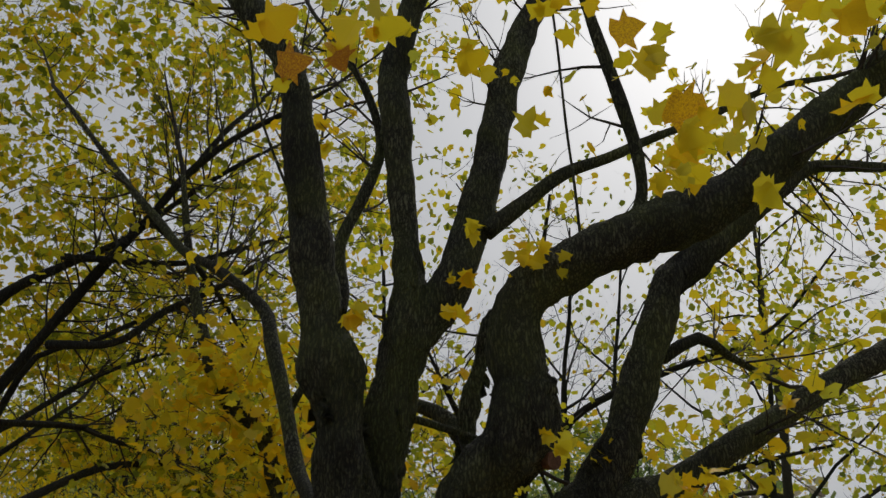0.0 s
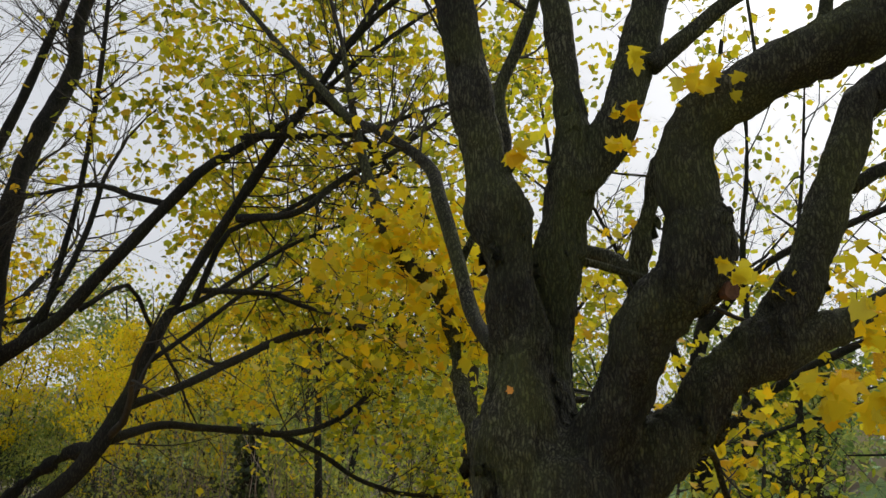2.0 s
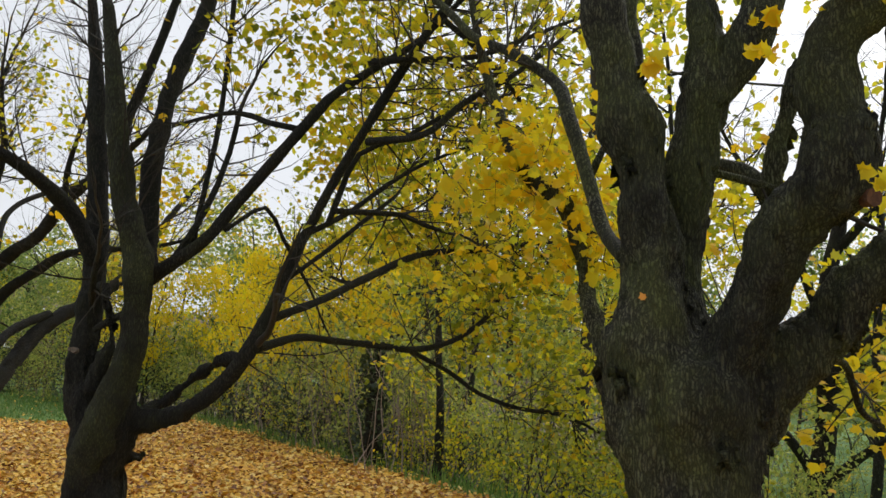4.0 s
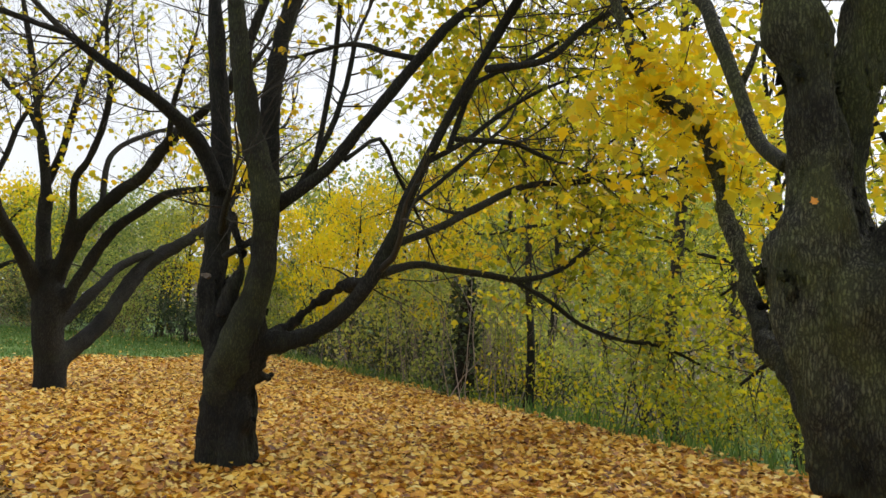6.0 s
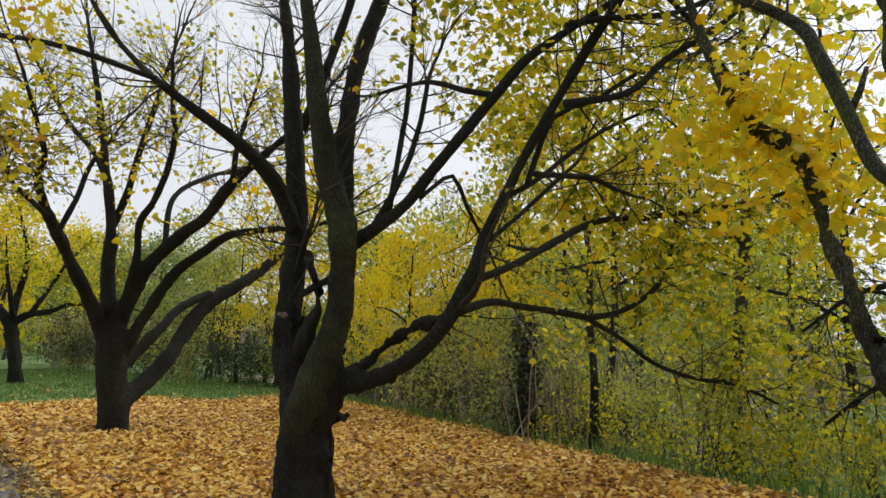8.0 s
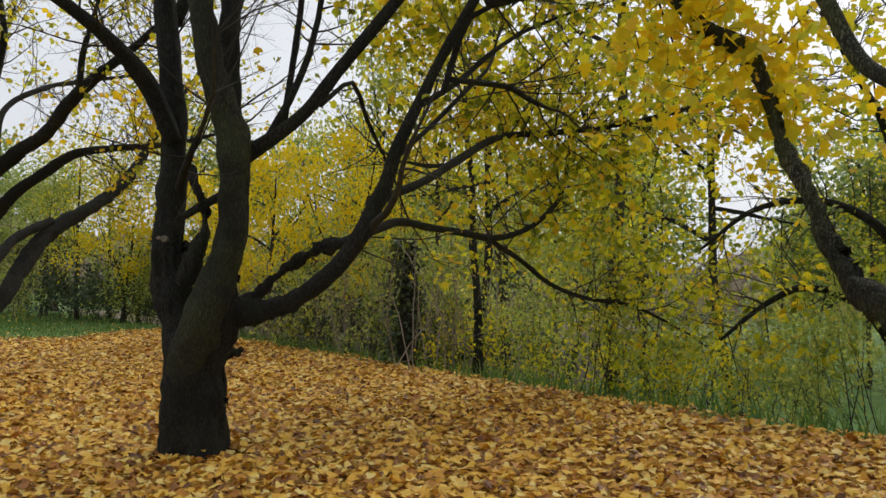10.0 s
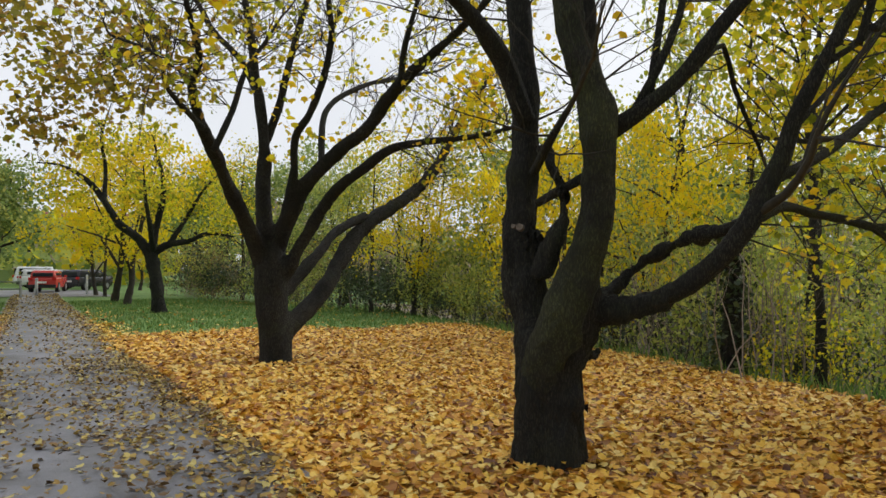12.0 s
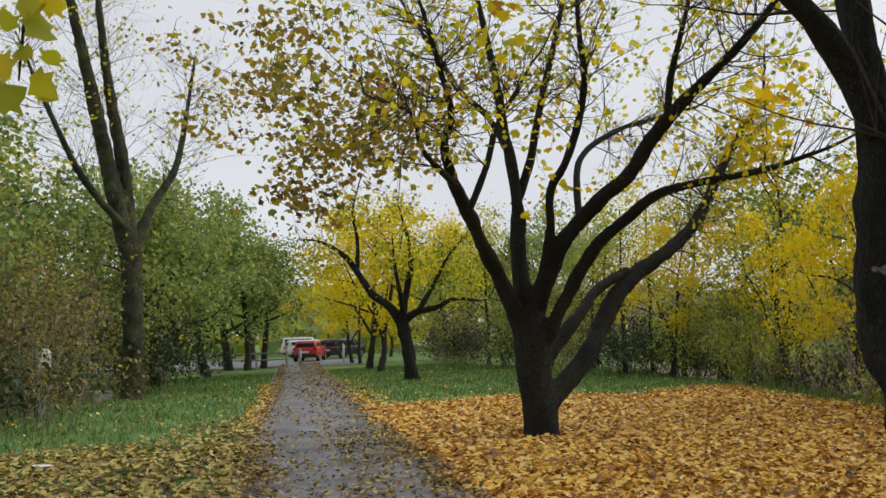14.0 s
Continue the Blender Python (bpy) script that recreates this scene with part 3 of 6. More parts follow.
maple_a_limb((1.14, 4.6, 3.25, 0.037), (1.4, 4.73, 3.41, 0.035), (1.62, 4.87, 3.33, 0.026), (1.89, 5.0, 3.22, 0.016), sprigs=3)
maple_a_limb((0.08, 4.4, 1.71, 0.043), (0.18, 4.6, 1.85, 0.039), (0.36, 5.0, 1.86, 0.022), (0.45, 5.2, 1.6, 0.02), (0.58, 5.4, 1.5, 0.013), sprigs=4)
maple_a_limb((-1.27, 3.7, 5.32, 0.008), (-1.2, 3.76, 4.9, 0.008), (-1.13, 3.82, 4.5, 0.008), (-0.99, 3.89, 4.12, 0.008), (-0.87, 3.95, 3.88, 0.011))
maple_a_limb((0.55, 4.2, 5.62, 0.009), (0.57, 4.1, 5.04, 0.008), (0.58, 4.0, 4.44, 0.008), (0.59, 3.9, 4.04, 0.008), (0.59, 3.8, 3.66, 0.009))
maple_a_limb((-0.49, 4.2, 3.4, 0.008), (-0.3, 4.33, 3.39, 0.006), (-0.07, 4.47, 3.38, 0.006), (0.18, 4.6, 3.38, 0.008))

# ---- maple 2 ----
maple_b = thing("maple_tree", -5.92, 6.05, gz(-5.92, 6.05), "leaning maple with two fused dark stems", "tree", "maples by the path")
maple_b_twigs, maple_b_wood = Twigs(), []


def maple_b_limb(*pts, sprigs=0, length=1.1, name="limb", depth=2, bark=None, lo=0.5):
    piece(name, limb_mesh(name, pts, bark or M_BARK_B, 0.6), maple_b)
    maple_b_wood.extend(spline(pts, 0.2)[:, :3])
    if sprigs:
        maple_b_twigs.from_limb(pts, sprigs, length, depth, lo)
    if pts[-1][3] > 0.008 and sprigs:
        d = np.array(pts[-1][:3]) - np.array(pts[-2][:3])
        maple_b_twigs.grow(pts[-1][:3], d / np.linalg.norm(d), 0.9 + 16 * pts[-1][3], pts[-1][3], 2)


piece("trunk", fused("trunk", (
    ((-5.92, 6.05, -0.16, 0.33), (-5.93, 6.05, -0.03, 0.285), (-5.94, 6.05, 0.2, 0.245), (-5.97, 6.05, 0.43, 0.25), (-5.98, 6.05, 0.72, 0.27), (-6.02, 6.05, 0.98, 0.217), (-6.02, 6.05, 1.15, 0.072)),
    ((-5.78, 5.92, -0.14, 0.10), (-5.80, 5.93, 0.08, 0.15), (-5.82, 5.94, 0.30, 0.13), (-5.84, 5.96, 0.52, 0.09)),
    ((-5.72, 6.00, 0.34, 0.06), (-5.74, 5.96, 0.50, 0.13), (-5.76, 5.96, 0.68, 0.08)),
    ((-5.60, 5.84, -0.10, 0.05), (-5.74, 5.92, 0.0, 0.09), (-5.86, 6.0, 0.16, 0.10)),
    ((-6.24, 5.78, -0.10, 0.05), (-6.12, 5.86, 0.0, 0.10), (-6.02, 5.95, 0.18, 0.10)),
    ((-6.30, 6.14, -0.10, 0.05), (-6.14, 6.10, 0.02, 0.10), (-6.0, 6.06, 0.2, 0.10)),
    ((-6.05, 5.90, -0.12, 0.18), (-6.04, 5.87, 0.2, 0.13), (-6.0, 5.85, 0.45, 0.13), (-5.92, 5.84, 0.75, 0.13)),
    ((-6.07, 6.05, 0.86, 0.179), (-6.14, 6.05, 1.15, 0.156), (-6.21, 6.06, 1.49, 0.157), (-6.24, 6.06, 1.78, 0.152), (-6.23, 6.07, 2.17, 0.09)),
    ((-5.94, 5.98, 0.1, 0.19), (-5.92, 5.94, 0.6, 0.19), (-5.77, 5.95, 1.0, 0.19), (-5.62, 5.9, 1.45, 0.153), (-5.5, 5.88, 1.82, 0.09)),
    ((-5.74, 6.0, 1.0, 0.156), (-5.58, 6.04, 1.19, 0.118), (-5.36, 6.08, 1.24, 0.1), (-5.12, 6.12, 1.28, 0.093), (-4.89, 6.15, 1.43, 0.058)),
    ((-5.75, 6.3, 1.25, 0.059), (-5.64, 6.6, 1.4, 0.053), (-5.41, 6.7, 1.61, 0.051), (-5.04, 6.6, 1.77, 0.049), (-4.65, 6.4, 1.84, 0.033)),
    ((-5.99, 5.95, 1.49, 0.081), (-5.84, 5.9, 1.77, 0.056), (-5.77, 5.9, 1.96, 0.047), (-5.83, 5.9, 2.24, 0.047), (-5.99, 5.95, 2.52, 0.043)),
    ((-5.74, 6.1, 0.88, 0.067), (-5.71, 6.25, 0.86, 0.054), (-5.7, 6.35, 0.85, 0.044)),
), M_BARK_B, 0.024, 0.034), maple_b)
maple_b_limb((-6.24, 6.06, 1.78, 0.106), (-6.23, 6.07, 2.17, 0.128), (-6.2, 6.07, 2.57, 0.113), (-6.2, 6.08, 2.96, 0.103), (-6.24, 6.08, 3.36, 0.099), (-6.29, 6.09, 3.82, 0.094), (-6.34, 6.09, 4.28, 0.085), (-6.42, 6.1, 4.85, 0.07), (-6.54, 6.1, 5.54, 0.046), sprigs=18)
maple_b_limb((-5.97, 5.9, 0.42, 0.08), (-5.93, 5.85, 0.7, 0.15), (-5.8, 5.82, 1.0, 0.185), (-5.66, 5.83, 1.35, 0.165), (-5.5, 5.86, 1.82, 0.135), (-5.46, 5.85, 2.19, 0.119), (-5.43, 5.83, 2.57, 0.137), (-5.53, 5.81, 2.96, 0.128), (-5.63, 5.79, 3.29, 0.115), (-5.69, 5.77, 3.66, 0.11), (-5.75, 5.74, 4.07, 0.097), (-5.81, 5.72, 4.58, 0.078), (-5.92, 5.7, 5.2, 0.051), sprigs=20, bark=M_MOSSBARK)
maple_b_limb((-5.58, 6.05, 2.55, 0.119), (-5.71, 6.25, 2.86, 0.104), (-5.79, 6.3, 3.5, 0.1), (-5.82, 6.5, 4.45, 0.092), (-5.73, 6.7, 5.13, 0.089), (-5.67, 6.9, 5.72, 0.085), (-5.76, 7.0, 6.27, 0.074), (-5.62, 7.1, 7.06, 0.057), (-5.53, 7.3, 8.18, 0.033), sprigs=30)
maple_b_limb((-6.35, 6.3, 3.89, 0.061), (-6.28, 6.4, 4.2, 0.056), (-6.16, 6.5, 4.67, 0.052), (-5.98, 6.6, 5.33, 0.047), (-5.86, 6.8, 6.24, 0.04), (-5.77, 7.0, 7.09, 0.032), (-5.71, 7.2, 8.07, 0.02), sprigs=22)
maple_b_limb((-5.23, 6.3, 2.88, 0.034), (-5.15, 6.4, 3.68, 0.029), (-5.14, 6.5, 4.15, 0.027), (-5.2, 6.7, 5.29, 0.026), (-5.26, 6.8, 6.23, 0.024), (-5.41, 7.0, 7.31, 0.016), sprigs=22)
maple_b_limb((-6.15, 6.0, 2.73, 0.083), (-6.22, 5.8, 3.12, 0.086), (-6.21, 5.52, 3.31, 0.076), (-6.24, 5.24, 3.46, 0.062), (-6.27, 4.96, 3.57, 0.053), (-6.38, 4.68, 3.72, 0.043), (-6.55, 4.4, 3.92, 0.03), sprigs=10)
maple_b_limb((-5.51, 6.05, 2.56, 0.085), (-5.17, 6.12, 2.77, 0.065), (-4.96, 6.2, 2.96, 0.061), (-4.7, 6.27, 3.29, 0.056), (-4.31, 6.35, 3.75, 0.057), (-3.98, 6.4, 4.12, 0.051), (-3.79, 6.48, 4.35, 0.046), (-3.35, 6.55, 4.61, 0.038), (-2.98, 6.62, 4.84, 0.029), (-2.55, 6.7, 5.26, 0.026), (-2.15, 6.85, 5.65, 0.021), (-1.78, 7.0, 5.97, 0.014), sprigs=26)
maple_b_limb((-5.27, 6.1, 2.73, 0.035), (-5.13, 6.22, 3.07, 0.033), (-5.01, 6.35, 3.48, 0.031), (-4.97, 6.47, 3.85, 0.029), (-4.96, 6.6, 4.34, 0.022), sprigs=8)
maple_b_limb((-5.12, 6.12, 1.28, 0.065), (-4.89, 6.15, 1.43, 0.083), (-4.67, 6.19, 1.61, 0.077), (-4.47, 6.23, 1.87, 0.077), (-4.37, 6.3, 2.12, 0.073), (-4.27, 6.32, 2.31, 0.068), (-4.19, 6.34, 2.58, 0.063), (-4.04, 6.36, 2.89, 0.054), (-3.92, 6.38, 3.12, 0.049), (-3.79, 6.4, 3.38, 0.045), (-3.21, 6.4, 4.27, 0.049), (-2.92, 6.35, 4.62, 0.044), (-2.63, 6.3, 4.96, 0.038), (-2.38, 6.3, 5.32, 0.035), (-2.0, 6.27, 5.64, 0.03), (-1.56, 6.23, 5.87, 0.023), (-1.16, 6.2, 6.1, 0.015), sprigs=33)
maple_b_limb((-5.04, 6.6, 1.77, 0.034), (-4.65, 6.4, 1.84, 0.047), (-4.47, 6.3, 1.9, 0.041), sprigs=2)
maple_b_limb((-4.33, 6.3, 2.17, 0.045), (-4.13, 6.9, 2.39, 0.039), (-4.0, 7.6, 2.67, 0.042), (-3.86, 8.8, 3.08, 0.042), (-3.43, 9.6, 3.23, 0.038), (-2.87, 10.2, 3.37, 0.036), (-2.26, 10.6, 3.52, 0.034), (-1.64, 11.0, 3.73, 0.024), sprigs=31)
maple_b_limb((-4.43, 6.3, 1.91, 0.046), (-4.4, 7.0, 2.03, 0.04), (-4.31, 7.6, 2.01, 0.037), (-4.14, 8.3, 1.98, 0.04), (-3.99, 9.0, 1.95, 0.04), (-3.77, 9.5, 2.04, 0.035), (-3.57, 9.9, 2.23, 0.033), (-3.41, 10.4, 2.57, 0.031), (-3.36, 10.8, 3.19, 0.025), sprigs=26)
maple_b_limb((-4.03, 8.9, 1.94, 0.034), (-3.78, 9.6, 1.69, 0.032), (-3.52, 10.1, 1.4, 0.03), (-3.11, 10.6, 1.2, 0.028), (-2.61, 11.0, 1.11, 0.025), (-2.15, 11.3, 0.87, 0.018), sprigs=17)
maple_b_limb((-3.95, 6.35, 2.98, 0.031), (-3.78, 6.8, 3.24, 0.028), (-3.58, 7.2, 3.58, 0.025), (-3.32, 7.7, 3.93, 0.021), (-2.91, 8.0, 4.16, 0.013), sprigs=11)
maple_b_limb((-4.19, 6.35, 2.54, 0.027), (-4.06, 6.8, 2.84, 0.024), (-3.89, 7.3, 3.23, 0.023), (-3.74, 7.8, 3.6, 0.019), sprigs=8)
maple_b_limb((-6.02, 5.95, 2.06, 0.033), (-5.83, 5.9, 2.13, 0.038), (-5.59, 5.95, 2.25, 0.042))
maple_b_limb((-6.03, 5.9, 2.3, 0.038), (-5.65, 5.5, 2.5, 0.031), (-5.43, 5.3, 2.63, 0.021), sprigs=3)
maple_b_limb((-4.92, 6.4, 3.05, 0.024), (-4.87, 7.0, 3.38, 0.023), (-4.89, 7.4, 3.1, 0.022), (-4.78, 7.8, 2.61, 0.017), sprigs=8)
maple_b_limb((-4.0, 7.6, 2.64, 0.024), (-4.43, 8.0, 2.68, 0.023), (-4.91, 8.4, 2.82, 0.018), sprigs=6)
maple_b_limb((-4.07, 6.4, 3.98, 0.032), (-4.42, 6.3, 4.06, 0.03), (-4.81, 6.3, 4.2, 0.025), (-5.5, 6.4, 4.18, 0.017), sprigs=7)
maple_b_limb((-3.7, 6.4, 3.18, 0.031), (-3.55, 6.8, 3.23, 0.03), (-3.37, 7.2, 3.26, 0.028), (-3.25, 7.5, 3.2, 0.026), (-3.11, 7.8, 3.16, 0.018), sprigs=7)
maple_b_limb((-3.78, 6.4, 3.08, 0.029), (-3.59, 6.6, 3.76, 0.027), (-3.3, 7.0, 4.0, 0.025), (-3.04, 7.4, 4.33, 0.023), (-2.66, 7.7, 4.53, 0.015), sprigs=12)
maple_b_limb((-3.38, 6.35, 3.8, 0.041), (-2.76, 6.2, 3.78, 0.031), (-2.5, 6.5, 4.13, 0.029), (-2.13, 6.8, 4.45, 0.025), (-1.74, 7.2, 4.92, 0.019), sprigs=12)
maple_b_limb((-3.4, 6.4, 4.58, 0.034), (-2.91, 6.2, 4.48, 0.028), (-2.44, 6.6, 4.59, 0.025), (-1.97, 7.0, 4.9, 0.021), (-1.61, 7.3, 5.14, 0.014), sprigs=12)
maple_b_limb((-2.35, 6.3, 5.33, 0.03), (-2.18, 6.5, 5.82, 0.026), (-1.99, 7.0, 6.48, 0.023), (-1.68, 7.3, 7.15, 0.015), sprigs=11)
maple_b_limb((-2.62, 6.3, 4.84, 0.029), (-2.45, 6.6, 4.7, 0.027), (-2.27, 6.9, 4.48, 0.026), (-2.12, 7.2, 4.25, 0.021), (-2.04, 7.4, 3.98, 0.013), sprigs=7)

# ---- maple 3 ----
maple_c = thing("maple_tree", -12.92, 9.66, gz(-12.92, 9.66), "spreading maple with many bare upright limbs", "tree", "maples by the path")
maple_c_twigs, maple_c_wood = Twigs(), []


def maple_c_limb(*pts, sprigs=0, length=1.2, name="limb", depth=2, bark=None, lo=0.4):
    piece(name, limb_mesh(name, pts, bark or M_BARK_C, 0.6), maple_c)
    maple_c_wood.extend(spline(pts, 0.2)[:, :3])
    if sprigs:
        maple_c_twigs.from_limb(pts, sprigs, length, depth, lo)
    if pts[-1][3] > 0.008 and sprigs:
        d = np.array(pts[-1][:3]) - np.array(pts[-2][:3])
        maple_c_twigs.grow(pts[-1][:3], d / np.linalg.norm(d), 0.9 + 16 * pts[-1][3], pts[-1][3], 2)


piece("trunk", fused("trunk", (
    ((-12.92, 9.66, -0.12, 0.319), (-12.92, 9.66, 0.11, 0.274), (-12.93, 9.65, 0.47, 0.256), (-12.97, 9.61, 0.93, 0.265), (-12.97, 9.6, 1.39, 0.284), (-12.98, 9.59, 1.84, 0.229), (-12.98, 9.6, 2.12, 0.064)),
    ((-13.09, 9.47, 1.67, 0.156), (-12.9, 8.93, 2.37, 0.119), (-12.7, 8.42, 2.86, 0.106), (-12.45, 7.96, 3.26, 0.069)),
    ((-13.04, 9.52, 1.94, 0.156), (-13.01, 9.43, 2.85, 0.123), (-12.93, 9.38, 3.48, 0.109), (-12.91, 9.28, 4.1, 0.063)),
    ((-12.95, 9.63, 1.94, 0.137), (-12.65, 9.58, 2.37, 0.108), (-12.38, 9.49, 3.06, 0.071), (-12.17, 9.33, 3.63, 0.045)),
    ((-12.92, 9.66, 1.93, 0.156), (-12.35, 9.7, 2.85, 0.12), (-11.71, 9.81, 3.42, 0.112), (-11.16, 9.83, 3.7, 0.07)),
    ((-12.76, 9.7, 1.47, 0.118), (-12.28, 9.87, 2.31, 0.103), (-11.87, 9.96, 2.84, 0.096), (-11.42, 10.11, 3.17, 0.06)),
    ((-12.87, 9.73, 0.52, 0.192), (-12.83, 10.25, 0.86, 0.159), (-12.83, 10.75, 1.26, 0.154), (-12.89, 11.18, 1.74, 0.103)),
    ((-12.9, 9.84, 1.2, 0.12), (-12.85, 10.57, 1.84, 0.095), (-12.95, 11.12, 2.24, 0.089), (-12.87, 11.87, 2.57, 0.091)),
), M_BARK_C, 0.04, 0.014), maple_c)
maple_c_limb((-12.7, 8.42, 2.86, 0.074), (-12.45, 7.96, 3.26, 0.098), (-12.19, 7.51, 3.59, 0.078), (-11.88, 7.13, 3.99, 0.056), (-11.44, 6.9, 4.24, 0.043), (-11.13, 6.5, 4.66, 0.034), (-10.86, 6.07, 5.17, 0.023), sprigs=32)
maple_c_limb((-12.93, 9.38, 3.48, 0.076), (-12.91, 9.28, 4.1, 0.09), (-12.91, 9.15, 4.62, 0.076), (-12.89, 9.04, 5.23, 0.062), (-12.9, 8.89, 5.92, 0.053), (-12.96, 8.7, 6.88, 0.035), sprigs=28)
maple_c_limb((-12.98, 9.44, 3.62, 0.077), (-12.75, 9.51, 4.19, 0.068), (-12.53, 9.58, 5.06, 0.058), (-12.3, 9.65, 5.83, 0.049), (-12.04, 9.77, 6.85, 0.031), sprigs=27)
maple_c_limb((-13.07, 9.34, 4.41, 0.055), (-13.4, 9.26, 5.01, 0.051), (-13.85, 9.04, 5.55, 0.047), (-14.22, 8.92, 6.2, 0.038), (-14.71, 8.65, 7.16, 0.024), sprigs=27)
maple_c_limb((-12.38, 9.49, 3.06, 0.05), (-12.17, 9.33, 3.63, 0.065), (-11.85, 9.29, 3.93, 0.059), (-11.53, 9.27, 4.45, 0.058), (-11.27, 9.17, 5.04, 0.049), (-11.12, 8.94, 5.52, 0.04), (-10.95, 8.73, 6.21, 0.023), sprigs=30)
maple_c_limb((-11.71, 9.81, 3.42, 0.078), (-11.16, 9.83, 3.7, 0.1), (-10.67, 9.76, 4.11, 0.097), (-10.2, 9.68, 4.4, 0.086), (-9.7, 9.63, 4.66, 0.068), (-9.21, 9.57, 4.9, 0.054), (-8.7, 9.54, 5.25, 0.038), (-8.21, 9.48, 5.69, 0.023), sprigs=35)
maple_c_limb((-10.0, 9.23, 4.2, 0.049), (-9.84, 9.11, 4.61, 0.044), (-9.64, 9.03, 4.98, 0.036), (-9.4, 9.01, 5.55, 0.021), sprigs=11)
maple_c_limb((-12.25, 9.99, 3.21, 0.058), (-12.58, 10.45, 4.27, 0.052), (-12.54, 11.34, 4.86, 0.044), (-12.5, 12.23, 5.16, 0.041), (-12.29, 13.32, 5.51, 0.026), sprigs=35)
maple_c_limb((-11.87, 9.96, 2.84, 0.067), (-11.42, 10.11, 3.17, 0.086), (-10.98, 10.24, 3.45, 0.076), (-10.49, 10.42, 3.54, 0.058), (-10.03, 10.59, 3.57, 0.049), (-9.52, 10.79, 3.63, 0.04), (-8.93, 11.1, 3.8, 0.023), sprigs=27)
maple_c_limb((-12.83, 10.75, 1.26, 0.108), (-12.89, 11.18, 1.74, 0.147), (-12.9, 11.66, 2.24, 0.141), (-12.84, 12.22, 2.61, 0.134), (-12.69, 12.88, 2.99, 0.116), (-12.6, 13.48, 3.44, 0.107), (-12.54, 14.05, 4.13, 0.088), (-12.45, 14.64, 4.96, 0.067), (-12.24, 15.38, 5.94, 0.04), sprigs=56)
maple_c_limb((-11.89, 7.32, 3.45, 0.046), (-11.43, 6.44, 3.74, 0.031), (-10.75, 5.79, 3.92, 0.022), (-10.27, 4.91, 3.86, 0.014), sprigs=23)
maple_c_limb((-11.8, 7.43, 3.14, 0.049), (-11.69, 7.66, 3.72, 0.042), (-11.64, 7.83, 4.27, 0.035), (-11.48, 8.12, 4.82, 0.023), sprigs=15)
A_NEAR = [
    (0.65, 1.84, 3.26, 0.16, 0.1, 9),
    (0.76, 1.86, 3.36, 0.1, 0.07, 5),
    (0.86, 1.68, 3.37, 0.18, 0.1, 9),
    (0.52, 1.95, 3.54, 0.12, 0.1, 6),
    (1.07, 1.98, 3.35, 0.07, 0.07, 2),
    (-0.55, 1.99, 3.49, 0.05, 0.05, 2),
    (-0.55, 1.83, 3.54, 0.07, 0.04, 2),
    (-0.38, 1.89, 3.51, 0.08, 0.07, 4),
    (0.05, 2.58, 3.96, 0.09, 0.09, 4),
    (0.25, 2.71, 3.74, 0.06, 0.04, 2),
    (0.72, 2.35, 3.38, 0.1, 0.1, 5),
    (0.98, 2.31, 3.26, 0.06, 0.06, 3),
    (-0.35, 2.16, 3.83, 0.12, 0.05, 4),
    (0.34, 2.32, 3.94, 0.12, 0.06, 5),
]
A_MID = [
    (0.7, 3.38, 2.1, 0.24, 0.14, 26),
    (0.96, 3.52, 2.14, 0.2, 0.2, 26),
    (1.01, 3.7, 2.42, 0.18, 0.13, 18),
    (-0.49, 3.41, 3.18, 0.07, 0.04, 4),
    (-0.05, 3.55, 3.2, 0.08, 0.05, 4),
    (0.42, 3.67, 2.65, 0.08, 0.08, 4),
    (0.68, 4.35, 2.65, 0.18, 0.12, 10),
    (0.9, 3.1, 3.73, 0.15, 0.1, 9),
    (0.34, 3.65, 3.49, 0.16, 0.08, 6),
    (0.04, 3.6, 3.64, 0.08, 0.05, 3),
    (0.34, 3.68, 3.52, 0.17, 0.11, 6),
    (-0.07, 3.73, 3.45, 0.11, 0.08, 4),
]
A_BACK = [
    (-1.59, 5.7, 3.17, 0.39, 0.26, 120),
    (-1.87, 5.73, 3.59, 0.31, 0.31, 90),
    (-1.34, 5.74, 2.74, 0.21, 0.21, 50),
    (-1.7, 5.78, 2.58, 0.26, 0.13, 40),
    (-2.17, 5.95, 3.21, 0.27, 0.23, 60),
    (-1.49, 5.99, 3.77, 0.27, 0.41, 70),
    (-1.28, 5.64, 4.26, 0.27, 0.27, 50),
    (-2.14, 5.95, 3.15, 0.31, 0.27, 70),
    (-0.3, 6.35, 2.87, 0.27, 0.37, 60),
    (-0.25, 6.43, 3.51, 0.19, 0.28, 50),
    (-0.68, 5.72, 3.7, 0.13, 0.26, 25),
    (1.63, 5.8, 3.69, 0.34, 0.26, 50),
    (1.19, 5.45, 2.94, 0.23, 0.19, 45),
    (0.92, 6.48, 2.17, 0.63, 0.27, 110),
    (0.45, 6.01, 2.16, 0.3, 0.43, 70),
    (0.38, 6.41, 1.38, 0.41, 0.41, 70),
]
A_BACK_MORE = [
    (0.04, 7.53, 2.54, 0.62, 0.47, 130),
    (-1.68, 5.68, 3.37, 0.37, 0.5, 150),
    (-1.02, 5.63, 2.55, 0.22, 0.26, 60),
    (-1.51, 6.23, 3.49, 0.57, 0.42, 150),
    (-1.04, 6.17, 2.78, 0.27, 0.37, 60),
    (1.96, 5.96, 3.61, 0.68, 0.27, 90),
    (2.51, 5.84, 3.17, 0.5, 0.32, 90),
    (1.64, 6.49, 2.89, 0.42, 0.24, 60),
]
